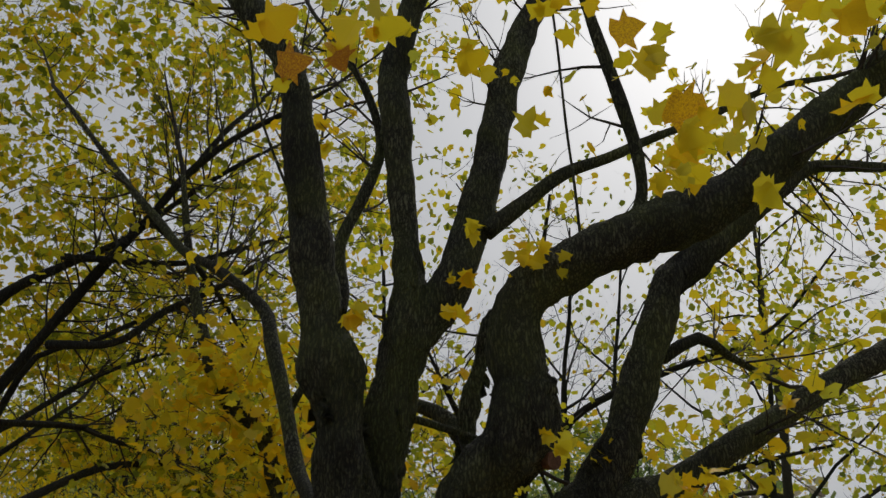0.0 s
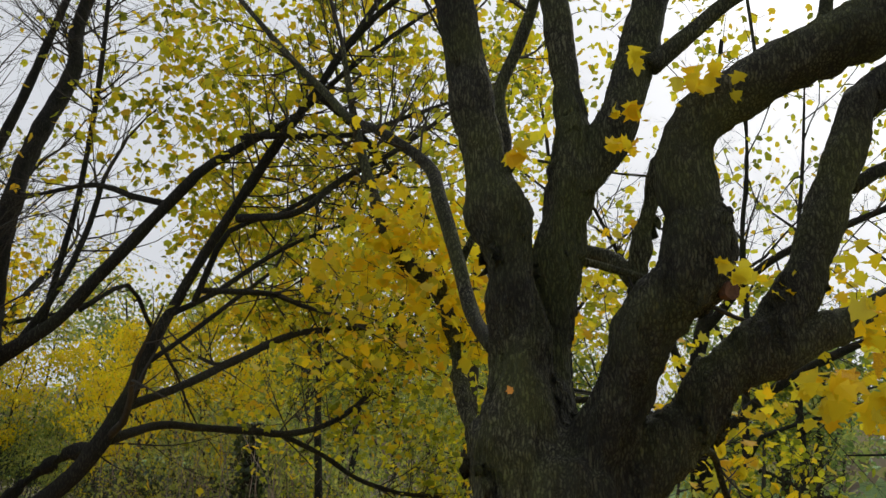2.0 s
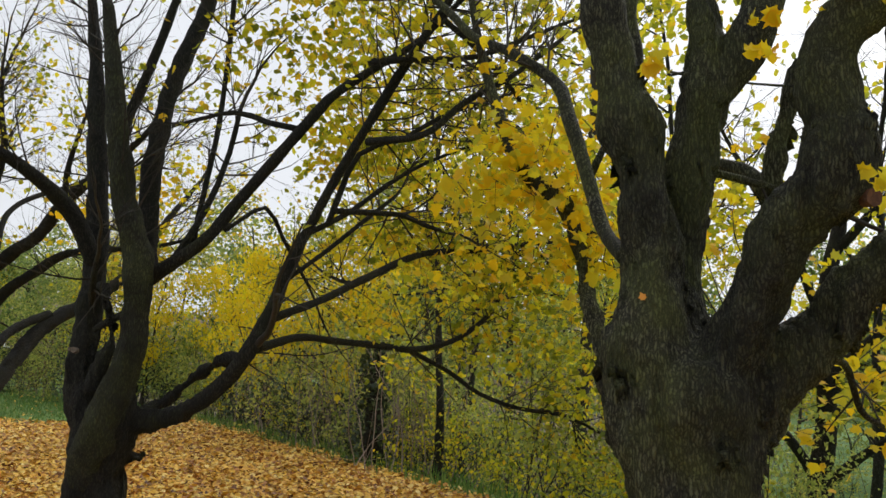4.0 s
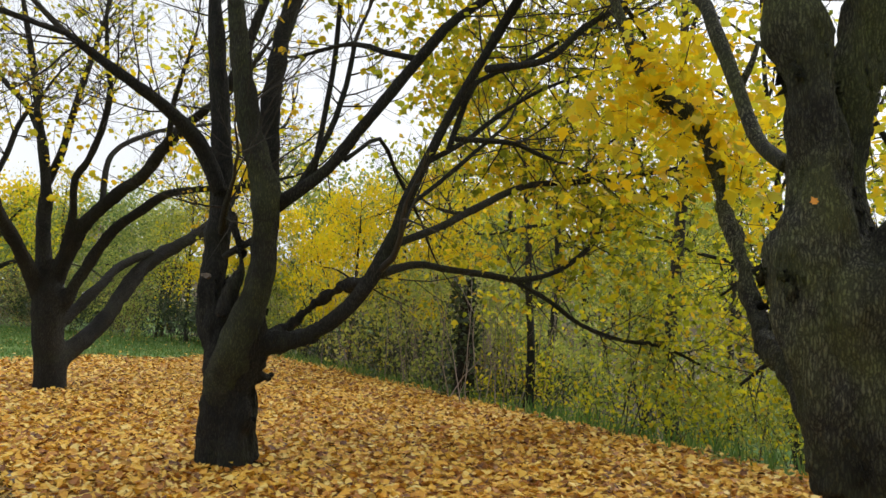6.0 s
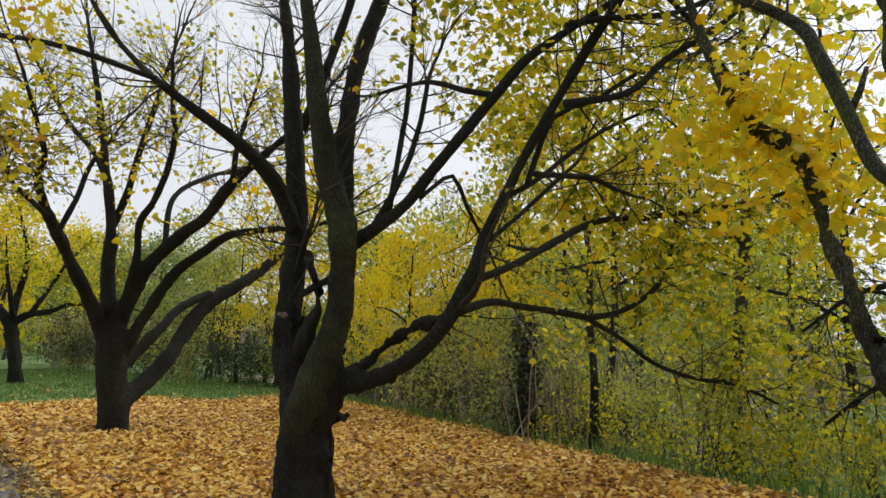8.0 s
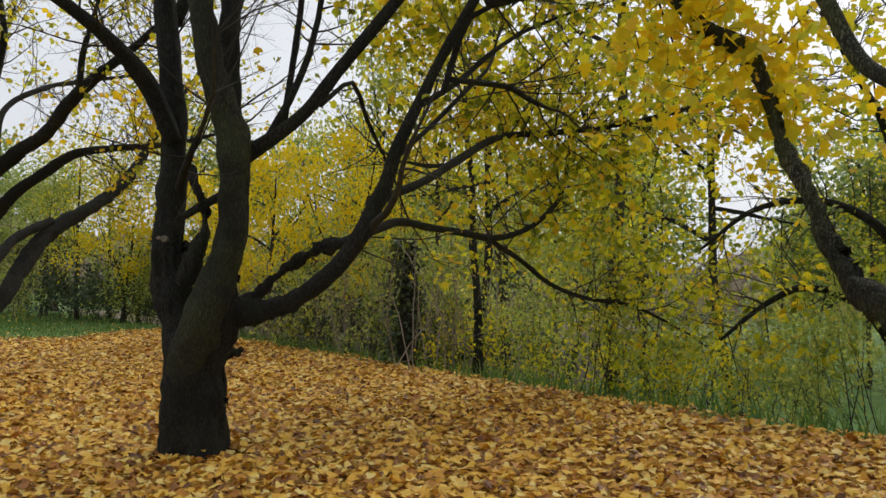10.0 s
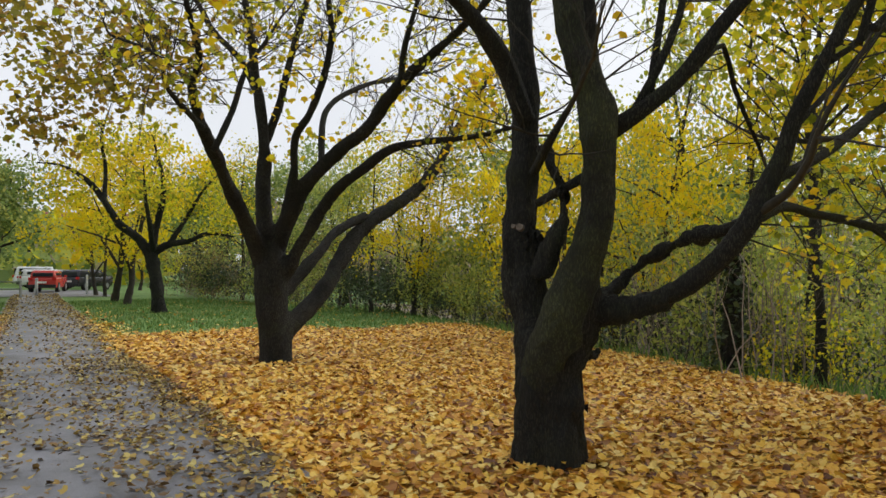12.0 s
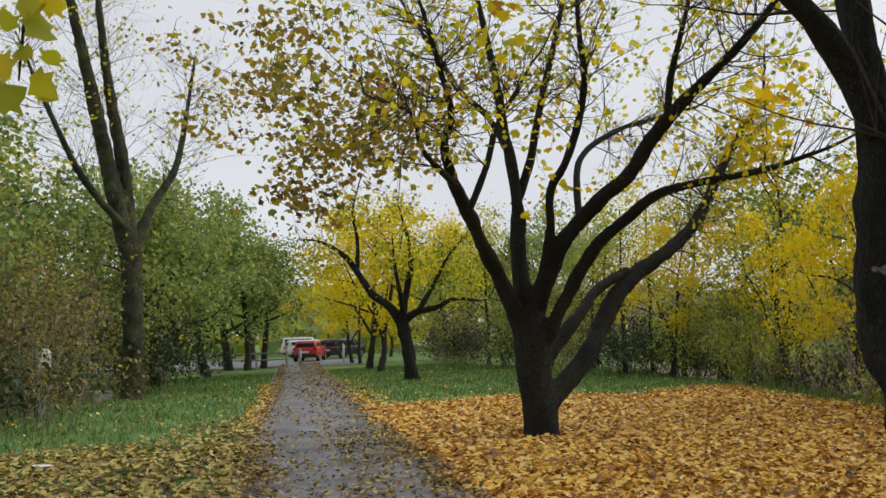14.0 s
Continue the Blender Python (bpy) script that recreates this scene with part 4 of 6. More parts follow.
B_LIME = [
    (-3.82, 10.44, 4.07, 0.97, 0.67, 420),
    (-2.71, 10.49, 4.27, 1.12, 0.67, 560),
    (-1.88, 11.1, 3.87, 0.94, 0.94, 520),
    (-3.4, 11.2, 3.03, 1.17, 0.63, 480),
    (-2.24, 11.78, 2.92, 1.14, 0.82, 480),
    (-4.33, 11.11, 2.66, 0.94, 0.55, 260),
    (-4.92, 9.89, 2.19, 0.57, 0.28, 110),
    (-3.07, 11.83, 1.94, 1.31, 0.49, 330),
    (-1.81, 12.05, 1.82, 1.0, 0.66, 330),
    (-4.8, 11.28, 1.66, 0.88, 0.4, 160),
    (-2.64, 12.05, 1.19, 1.0, 0.42, 210),
    (-5.16, 9.08, 4.04, 0.54, 0.48, 160),
    (-4.46, 9.17, 4.4, 0.68, 0.34, 150),
    (-4.47, 7.16, 5.27, 0.76, 0.45, 220),
    (-4.21, 8.05, 4.62, 0.66, 0.53, 220),
    (-5.12, 6.68, 4.8, 0.62, 0.5, 90),
]
B_LIME_MORE = [
    (-3.63, 7.98, 5.48, 0.66, 0.4, 150),
    (-3.6, 8.44, 4.74, 0.69, 0.42, 180),
    (-3.86, 8.98, 3.29, 0.76, 0.35, 180),
    (-3.53, 7.79, 6.42, 1.13, 0.93, 420),
    (-4.38, 7.88, 5.33, 0.6, 0.6, 170),
    (-2.58, 8.31, 6.1, 0.6, 0.6, 160),
    (-1.24, 8.92, 6.38, 0.42, 0.97, 170),
    (-4.19, 7.11, 6.99, 0.73, 0.6, 160),
    (-0.01, 8.99, 6.4, 0.42, 0.97, 140),
    (-4.71, 8.42, 4.61, 0.69, 0.76, 330),
    (-4.05, 9.39, 4.33, 0.95, 0.8, 420),
    (-3.03, 7.44, 7.34, 0.8, 0.6, 240),
    (-2.83, 9.58, 5.23, 0.8, 0.65, 330),
    (-4.76, 9.23, 3.39, 0.87, 0.65, 330),
    (-3.5, 10.3, 3.46, 1.22, 0.61, 420),
    (-1.37, 10.47, 5.03, 0.38, 0.91, 170),
]
B_LIME_REST = [
    (-0.47, 10.85, 3.45, 0.91, 0.61, 260),
    (0.98, 9.86, 6.8, 0.53, 0.84, 120),
    (-4.18, 8.18, 5.81, 0.83, 0.48, 240),
    (-5.11, 8.08, 4.81, 0.83, 0.62, 220),
    (-4.34, 9.35, 3.79, 0.8, 0.51, 260),
    (-3.44, 10.37, 2.86, 0.84, 0.46, 240),
    (-5.33, 6.99, 5.51, 0.72, 0.46, 110),
    (-1.39, 7.58, 7.63, 0.59, 0.39, 120),
    (-4.35, 6.79, 7.11, 0.79, 0.53, 260),
    (-3.65, 6.96, 7.43, 0.79, 0.39, 220),
    (-4.45, 7.35, 6.12, 0.59, 0.53, 220),
    (-3.13, 7.95, 6.86, 0.68, 0.48, 160),
    (-2.29, 9.47, 5.94, 0.51, 0.65, 130),
]
B_LEFT = [
    (-7.18, 6.77, 3.28, 0.35, 0.35, 30),
    (-5.82, 2.81, 3.7, 0.27, 0.27, 60),
    (-6.43, 3.1, 3.16, 0.19, 0.44, 40),
]
C_OLIVE = [
    (-11.21, 5.35, 3.76, 0.86, 0.53, 420),
    (-11.61, 4.91, 3.14, 0.39, 0.39, 150),
    (-11.5, 4.54, 4.26, 0.53, 0.33, 90),
    (-11.6, 6.4, 4.27, 0.65, 0.51, 170),
    (-11.64, 6.11, 4.72, 0.65, 0.22, 90),
    (-12.02, 8.05, 5.19, 0.48, 0.48, 60),
    (-12.38, 7.3, 4.07, 0.38, 0.38, 60),
    (-12.04, 5.34, 5.13, 0.76, 0.42, 160),
    (-12.8, 4.92, 5.28, 0.51, 0.36, 70),
    (-14.53, 4.81, 5.41, 0.5, 0.83, 60),
    (-14.59, 5.39, 4.47, 0.5, 0.5, 50),
    (-14.61, 5.08, 4.84, 0.42, 0.42, 40),
    (-13.32, 5.39, 4.87, 0.46, 0.46, 60),
]
C_DROOP = [
    (-14.64, 6.47, 4.30, 0.65, 0.75, 110),
    (-13.95, 7.10, 4.83, 0.84, 0.65, 130),
    (-15.15, 5.57, 5.10, 0.65, 0.56, 60),
]
C_YELLOW = [
    (-9.89, 10.98, 4.12, 0.48, 0.87, 230),
    (-9.57, 10.94, 4.95, 0.52, 0.52, 80),
    (-11.15, 10.5, 4.47, 0.54, 0.27, 26),
    (-12.08, 9.5, 5.03, 0.54, 0.27, 22),
    (-11.9, 10.7, 3.91, 0.47, 0.37, 22),
    (-12.54, 9.53, 3.35, 0.45, 0.27, 18),
    (-11.36, 11.77, 3.84, 0.39, 0.29, 22),
    (-11.81, 9.97, 6.17, 0.54, 0.45, 30),
    (-11.03, 10.81, 5.66, 0.54, 0.36, 22),
    (-12.61, 10.14, 3.81, 0.54, 0.27, 18),
    (-11.29, 7.46, 4.35, 0.5, 0.42, 30),
    (-11.06, 8.56, 4.15, 0.69, 0.69, 40),
]

B_HIGH = [
    (-4.45, 7.44, 7.48, 0.81, 0.56, 300),
    (-3.38, 7.84, 7.90, 0.99, 0.53, 350),
    (-4.59, 7.82, 6.49, 0.75, 0.56, 300),
    (-3.40, 7.80, 6.61, 0.81, 0.56, 300),
    (-2.46, 7.58, 7.25, 0.62, 0.69, 260),
    (-2.41, 8.05, 6.02, 0.56, 0.56, 180),
    (-4.35, 8.20, 5.50, 0.81, 0.50, 240),
    (-4.73, 8.60, 4.45, 0.50, 0.56, 180),
    (-3.23, 8.34, 5.21, 0.69, 0.50, 200),
    (-1.28, 7.89, 7.90, 0.66, 0.39, 130),
    (-1.09, 8.46, 6.42, 0.33, 0.79, 130),
    (-0.23, 8.05, 7.53, 0.39, 0.53, 80),
    (-1.17, 8.76, 5.63, 0.39, 0.53, 100),
    (-2.38, 10.85, 1.88, 1.07, 0.61, 220),
    (-1.51, 11.33, 1.27, 0.84, 0.61, 180),
    (-3.04, 10.48, 2.41, 0.84, 0.46, 200),
    (-2.08, 11.11, 0.36, 0.84, 0.38, 100),
    (-3.66, 10.76, 2.05, 0.80, 0.48, 140),
    (-2.08, 10.48, 3.71, 1.04, 0.55, 280),
    (-3.06, 10.16, 3.22, 0.83, 0.55, 240),
    (-4.05, 9.82, 3.71, 0.62, 0.62, 180),
]
D_LIME = [
    (1.21, 8.58, 6.24, 0.53, 0.59, 90),
    (1.73, 8.80, 5.69, 0.46, 0.39, 70),
    (3.03, 9.30, 4.46, 0.79, 0.46, 160),
    (4.16, 9.19, 4.83, 0.72, 0.53, 170),
    (2.68, 9.12, 3.52, 0.87, 0.50, 240),
    (4.34, 9.66, 3.60, 0.66, 0.53, 220),
    (1.12, 9.13, 3.41, 0.50, 0.44, 130),
    (4.37, 8.58, 6.42, 0.59, 0.46, 80),
    (-0.37, 9.10, 3.41, 0.37, 0.50, 120),
    (3.34, 9.50, 5.36, 0.69, 0.55, 80),
    (2.05, 9.33, 4.34, 0.33, 0.39, 50),
    (0.87, 9.11, 4.83, 0.33, 0.33, 50),
    (1.56, 9.95, 1.58, 0.69, 0.50, 220),
    (0.66, 9.89, 1.57, 0.56, 0.50, 160),
    (-0.31, 9.79, 3.38, 0.53, 0.66, 200),
    (-0.08, 9.74, 4.36, 0.39, 0.53, 130),
    (-0.90, 9.85, 1.62, 0.69, 0.50, 170),
    (-0.72, 9.92, 0.69, 0.62, 0.50, 190),
]
A_GOLD = [
    (-1.82, 5.45, 2.91, 0.42, 0.37, 150),
    (-1.27, 5.49, 3.02, 0.44, 0.32, 150),
    (-1.00, 5.66, 2.62, 0.28, 0.28, 80),
    (-1.54, 5.54, 3.57, 0.46, 0.25, 120),
    (-0.90, 5.55, 3.23, 0.24, 0.36, 60),
    (-2.20, 5.62, 2.54, 0.35, 0.26, 60),
    (-1.43, 6.80, 3.03, 0.57, 0.44, 150),
    (-0.99, 7.17, 2.27, 0.36, 0.36, 80),
    (-1.95, 6.54, 3.37, 0.44, 0.48, 90),
    (-1.50, 5.80, 3.15, 0.47, 0.39, 110),
    (-1.47, 6.00, 2.56, 0.31, 0.26, 60),
]

leaf_parts(maple_a, cloud(A_NEAR, 1.3), 0.095)
leaf_parts(maple_a, cloud(A_MID, 1.6), 0.085)
crown(maple_a, sprays(maple_a_twigs, maple_a_wood, A_BACK + A_BACK_MORE + A_GOLD, 6, 0.16, 0.55), 0.10, MAPLE, L_YELLOW, "yellow maple leaves")
tips = np.array(maple_a_twigs.tips)
crown(maple_a, tips[rng.random(len(tips)) < 0.35], 0.10, LOBED, L_YELLOW, "yellow maple leaves")
piece("branchwork", maple_a_twigs.mesh("branchwork", M_TWIG), maple_a, "thin dark twigs", "stuff")
crown(maple_b, sprays(maple_b_twigs, maple_b_wood, B_LIME + B_LIME_MORE + B_LIME_REST + B_HIGH, 6, 0.17, 0.78, 3.2), 0.10, LOBED, L_LIME, "yellow-green maple leaves")
leaf_parts(maple_b, cloud(B_LEFT), 0.075)
# low spray of late green leaves over the path
SPRAY = [(-6.48, 1.24, 2.58), (-6.46, 1.3, 2.58), (-6.51, 1.19, 2.52), (-6.49, 1.27, 2.52), (-6.53, 1.24, 2.44), (-6.51, 1.31, 2.43), (-6.55, 1.18, 2.4), (-6.54, 1.29, 2.35), (-6.57, 1.2, 2.32)]
leaf_parts(maple_b, SPRAY, 0.11, 1.4, L_LATE, 1.35)
maple_b_limb((-6.55, 4.4, 3.92, 0.028), (-6.6, 3.4, 3.9, 0.022), (-6.55, 2.3, 3.6, 0.016), (-6.48, 1.5, 3.1, 0.010), (-6.52, 1.24, 2.6, 0.006), (-6.55, 1.23, 2.36, 0.003))
tips = np.array(maple_b_twigs.tips)
crown(maple_b, tips[rng.random(len(tips)) < np.where(tips[:, 0] > -4.9, 0.14, 0.05) * (tips[:, 1] > 6.0)], 0.085, LOBED, L_LIME, "yellow-green maple leaves")
piece("branchwork", maple_b_twigs.mesh("branchwork", M_TWIG), maple_b, "thin dark twigs", "stuff")
crown(maple_c, sprays(maple_c_twigs, maple_c_wood, C_OLIVE + C_DROOP, 7, 0.17, 1.5, 3.2), 0.088, LOBED, L_OLIVE, "olive and brown withering leaves")
crown(maple_c, sprays(maple_c_twigs, maple_c_wood, C_YELLOW, 6, 0.15, 1.2), 0.115, LOBED, L_YELLOW, "yellow maple leaves")
tips = np.array(maple_c_twigs.tips)
crown(maple_c, tips[rng.random(len(tips)) < 0.20], 0.085, LOBED, L_LIME, "yellow-green maple leaves")
piece("branchwork", maple_c_twigs.mesh("branchwork", M_TWIG), maple_c, "thin dark twigs", "stuff")


# ---- crooked maple on the bank ----
bank_maple = thing("bank_maple", 0.6, 10.5, gz(0.6, 10.5), "crooked young maple on the bank with lime-yellow leaves", "tree")
bank_twigs, bank_wood = Twigs(), []
for pts in (((0.6, 10.5, -1.3, 0.19), (0.6, 10.5, -0.6, 0.15), (0.52, 10.5, 0.5, 0.13), (0.66, 10.45, 1.5, 0.12), (0.6, 10.45, 2.4, 0.10), (0.9, 10.5, 3.8, 0.075), (1.0, 10.4, 5.4, 0.045), (1.2, 10.0, 6.8, 0.02)),
            ((0.52, 10.5, 0.5, 0.07), (0.1, 10.4, 1.1, 0.055), (-0.5, 10.2, 1.35, 0.045), (-1.0, 10.0, 1.15, 0.032), (-1.5, 9.8, 0.75, 0.018)),
            ((0.66, 10.45, 1.5, 0.07), (0.2, 10.3, 2.1, 0.055), (-0.4, 10.1, 2.35, 0.042), (-1.1, 9.9, 2.25, 0.032), (-1.7, 9.7, 1.8, 0.015)),
            ((0.6, 10.45, 2.4, 0.06), (0.3, 10.1, 3.2, 0.045), (-0.1, 9.8, 3.9, 0.035), (-0.5, 9.5, 4.7, 0.015)),
            ((0.52, 10.5, 0.4, 0.06), (1.0, 10.2, 0.9, 0.05), (1.5, 10.0, 1.2, 0.035), (2.0, 9.9, 1.3, 0.015)),
            ((0.66, 10.45, 1.7, 0.07), (1.4, 10.1, 2.4, 0.055), (2.3, 9.7, 2.9, 0.045), (3.3, 9.5, 3.2, 0.03), (4.2, 9.5, 3.4, 0.015)),
            ((0.8, 10.5, 3.2, 0.06), (1.5, 10.0, 3.9, 0.05), (2.5, 9.6, 4.3, 0.04), (3.6, 9.3, 4.7, 0.025), (4.4, 9.0, 5.6, 0.012))):
    piece("trunk" if pts[0][3] > 0.1 else "limb", limb_mesh("limb", pts, M_BARK_B, 0.5), bank_maple)
    bank_wood.extend(spline(pts, 0.2)[:, :3])
    bank_twigs.from_limb(pts, 20, 1.0, 2, 0.35, 0.1)
crown(bank_maple, sprays(bank_twigs, bank_wood, D_LIME, 6, 0.16, 0.6, 2.8), 0.105, LOBED, L_LIME, "lime-yellow maple leaves")
piece("branchwork", bank_twigs.mesh("branchwork", M_TWIG), bank_maple, "thin dark arching twigs", "stuff")


# ---- ground ----
PATH_WAY = np.array((-0.878, 0.478))
PATH_SIDE = np.array((0.478, 0.878))


def path_bend(u):
    """Metres by which the path's middle swings to the right of a straight line."""
    return -0.02 + 0.08 * np.sin(0.28 * u - 1.5) * (u < 16) - 0.27 * smooth_step(9, 23, u) - 0.38 * smooth_step(25, 54, u)


def path_mid(u):
    """Middle of the path, u metres up it from beside the first maple."""
    return np.array((-0.2, -0.75)) + PATH_WAY * u + PATH_SIDE * path_bend(u)


def path_offset(x, y):
    """Signed metres from the path's middle line, to its right."""
    d = np.stack([np.asarray(x, float) + 0.2, np.asarray(y, float) + 0.75], -1)
    u = d @ PATH_WAY
    return d @ PATH_SIDE - path_bend(u), u


def is_litter(x, y, strip=True):
    """Where fallen leaves cover the ground."""
    off, u = path_offset(x, y)
    s = 0.6 * x + 0.8 * y
    wob = 0.5 * np.sin(0.8 * x + 1.1 * y) + 0.4 * np.sin(1.7 * x - 0.6 * y)
    right = (off > 0.9) & (s < 6.3 + 0.3 * wob) & (x > -20.6 + 0.9 * wob - 0.16 * np.clip(10 - y, -20, 20) ) & (u < 24 + wob)
    left = (off < -0.9) & (off > -10) & (u < 18.0 + wob + 0.45 * (off + 2)) & (u > -14)
    verge = (np.abs(off) < 1.6 + 0.2 * wob) & (u < 34 + wob) & (u > -20)
    return right | left | verge if strip else right | left


def axis(lo, hi, step, far):
    a = np.arange(lo, hi + step / 2, step)
    grow = np.array([1.5, 4, 9, 18, 35, 70, 140, 280, 600])
    return np.concatenate([(lo - grow)[::-1], a, hi + grow])


gx, gy = axis(-62, 14, 0.5, 600), axis(-10, 36, 0.5, 600)
X, Y = np.meshgrid(gx, gy, indexing="ij")
idx = np.arange(X.size).reshape(X.shape)
quads = np.stack([idx[:-1, :-1], idx[1:, :-1], idx[1:, 1:], idx[:-1, 1:]], -1).reshape(-1, 4)
cx = 0.25 * (X[:-1, :-1] + X[1:, :-1] + X[1:, 1:] + X[:-1, 1:]).ravel()
cy = 0.25 * (Y[:-1, :-1] + Y[1:, :-1] + Y[1:, 1:] + Y[:-1, 1:]).ravel()
cs = 0.6 * cx + 0.8 * cy
kind = np.where(is_litter(cx, cy, False) & (path_offset(cx, cy)[0] > 0), 1, np.where((cs > 7.0) & (cs < 60) & (cx > -30) & (cx < -5.2 + 0.4 * np.sin(cy)) & (0.6 * cy - 0.8 * cx > 9.0 + 0.04 * cs), 2, 0))
ground = new("ground", mesh_from("ground", np.stack([X, Y, ground_z(X, Y)], -1), [quads], [M_GRASS, M_LITTER, M_SOIL], True, kind))
tagged(ground, "rolling park ground with turf and fallen leaves", "ground", kind="structure")

us = np.concatenate([np.arange(-22, 56, 0.4)])
rows = []
for u in us:
    m = path_mid(u)
    e1 = 0.10 * math.sin(u * 1.7) + 0.06 * math.sin(u * 4.3)
    e2 = 0.10 * math.sin(u * 1.4 + 2) + 0.06 * math.sin(u * 3.7)
    for off in (-1.24 + e1, -0.6, 0.0, 0.6, 1.22 + e2):
        p = m + PATH_SIDE * off
        rows.append((p[0], p[1], gz(p[0], p[1]) + 0.022 - 0.012 * (abs(off) > 1) + 0.012 * (1 - off * off)))
pi = np.arange(len(rows)).reshape(-1, 5)
pq = np.stack([pi[:-1, :-1], pi[:-1, 1:], pi[1:, 1:], pi[1:, :-1]], -1).reshape(-1, 4)
tagged(new("footpath", mesh_from("footpath", rows, [pq], M_ASPHALT, True)), "grey worn asphalt footpath strewn with leaves", "path", kind="structure")

END = path_mid(55)
road_pts = []
for k in np.linspace(-16, 4, 9):
    for w in (-1.5, 16):
        p = END + PATH_SIDE * k + PATH_WAY * w
        road_pts.append((p[0], p[1], gz(p[0], p[1]) + 0.03))
ri = np.arange(len(road_pts)).reshape(-1, 2)
tagged(new("road", mesh_from("road", road_pts, [np.stack([ri[:-1, 0], ri[1:, 0], ri[1:, 1], ri[:-1, 1]], -1)], M_ROAD)), "pale grey street beyond the park", "road", kind="structure")


def scatter(n, x0, x1, y0, y1):
    return rng.uniform(x0, x1, n), rng.uniform(y0, y1, n)


def litter(name, n, box, size, outline, mat, label, keep, lift=0.03):
    x, y = scatter(n, *box)
    k = keep(x, y)
    x, y = x[k], y[k]
    c = np.stack([x, y, ground_z(x, y) + lift * rng.uniform(0.3, 1.6, len(x))], -1)
    tagged(new(name, leaves_mesh(name, c, size, outline, mat, flat=0.62, curl=0.42)), label, "leaves", kind="stuff")


def off_path(x, y):
    off, u = path_offset(x, y)
    ragged = is_litter(x + rng.normal(0, 0.25, len(x)), y + rng.normal(0, 0.25, len(x)))
    return ragged & (np.abs(off) > 1.05 + 0.15 * np.sin(3 * x)) & (off > 0)


def near_only(x, y):
    return off_path(x, y) & (x > -11.5)


def on_path(x, y):
    off, u = path_offset(x, y)
    drift = 0.14 + 0.3 * (np.sin(2.1 * x + 1.3 * y) * np.sin(1.1 * x - 2.3 * y) > 0.2) + 0.22 * (off > 0.3) + 0.45 * np.exp(-((off - 0.15) / 0.22) ** 2) * (u > 9) + 0.9 * smooth_step(0.6, 1.1, np.abs(off))
    return (np.abs(off) < 1.2) & (u < 60) & (rng.random(len(x)) < drift)


litter("fallen_leaves", 92000, (-11.5, 3, 0, 17), 0.088, LOBED, L_FALLEN, "thick carpet of golden fallen maple leaves", near_only)
litter("fallen_leaves", 44000, (-24, -11.5, 2, 22), 0.10, KITE, L_FALLEN, "thick carpet of golden fallen maple leaves", off_path)
litter("fallen_leaves", 9000, (-42, -24, 5, 26), 0.12, KITE, L_FALLEN, "thin drift of golden fallen leaves", off_path)
def open_side(x, y):
    off, u = path_offset(x, y)
    ragged = is_litter(x + rng.normal(0, 0.7, len(x)), y + rng.normal(0, 0.7, len(x)))
    return ragged & (off < -1.05 - 0.15 * np.sin(3 * x)) & (rng.random(len(x)) < 0.8)


litter("fallen_leaves", 25000, (-20, -5, -4, 8), 0.10, LOBED, L_FALLEN_DULL, "dull brown and yellow leaves on thin turf", open_side)
litter("fallen_leaves", 30000, (-20, -5, -4, 8), 0.10, LOBED, L_PALE, "dull brown and yellow leaves on thin turf", open_side)
litter("verge_leaves", 60000, (-44, -18, 5, 26), 0.09, KITE, L_FALLEN, "thin drift of pale leaves along the path edge", lambda x, y: is_litter(x, y) & (path_offset(x, y)[0] < -0.95))
litter("path_leaves", 95000, (-16, 3, -3, 9), 0.062, LOBED, L_FALLEN_DULL, "trodden brown and yellow leaves on asphalt", on_path, 0.05)
litter("path_leaves", 130000, (-52, -16, 5, 30), 0.07, KITE, L_FALLEN_DULL, "trodden brown and yellow leaves on asphalt", on_path, 0.05)
litter("grass_leaves", 9000, (-36, -4, -4, 28), 0.10, KITE, L_FALLEN, "scattered yellow leaves lying in the turf", lambda x, y: ~is_litter(x, y) & (0.6 * x + 0.8 * y < 6.4) & (np.abs(path_offset(x, y)[0]) > 1.3) & (rng.random(len(x)) < 0.35))


def blades(name, n, box, keep, tall, label):
    x, y = scatter(n, *box)
    k = keep(x, y)
    x, y = x[k], y[k]
    m = len(x)
    b = np.stack([x, y, ground_z(x, y)], -1)
    a = rng.uniform(0, 2 * np.pi, m)
    side = np.stack([np.cos(a), np.sin(a), np.zeros(m)], -1) * 0.012 * rng.uniform(0.7, 1.6, m)[:, None]
    tip = b + np.stack([rng.normal(0, 0.35, m), rng.normal(0, 0.35, m), np.ones(m)], -1) * (tall * rng.uniform(0.5, 1.3, m))[:, None]
    v = np.stack([b - side, b + side, tip], 1)
    tagged(new(name, mesh_from(name, v, [np.arange(3 * m).reshape(m, 3)], L_GRASS)), label, "grass", kind="stuff")


def turf_near(x, y):
    s = 0.6 * x + 0.8 * y
    return ~is_litter(x + rng.normal(0, 0.6, len(x)), y + rng.normal(0, 0.6, len(x))) & (np.abs(path_offset(x, y)[0]) > 1.3) & (s < 7)


def rim(x, y):
    s = 0.6 * x + 0.8 * y
    return (s > 6.1) & (s < 7.6) & (rng.random(len(x)) < 0.45)


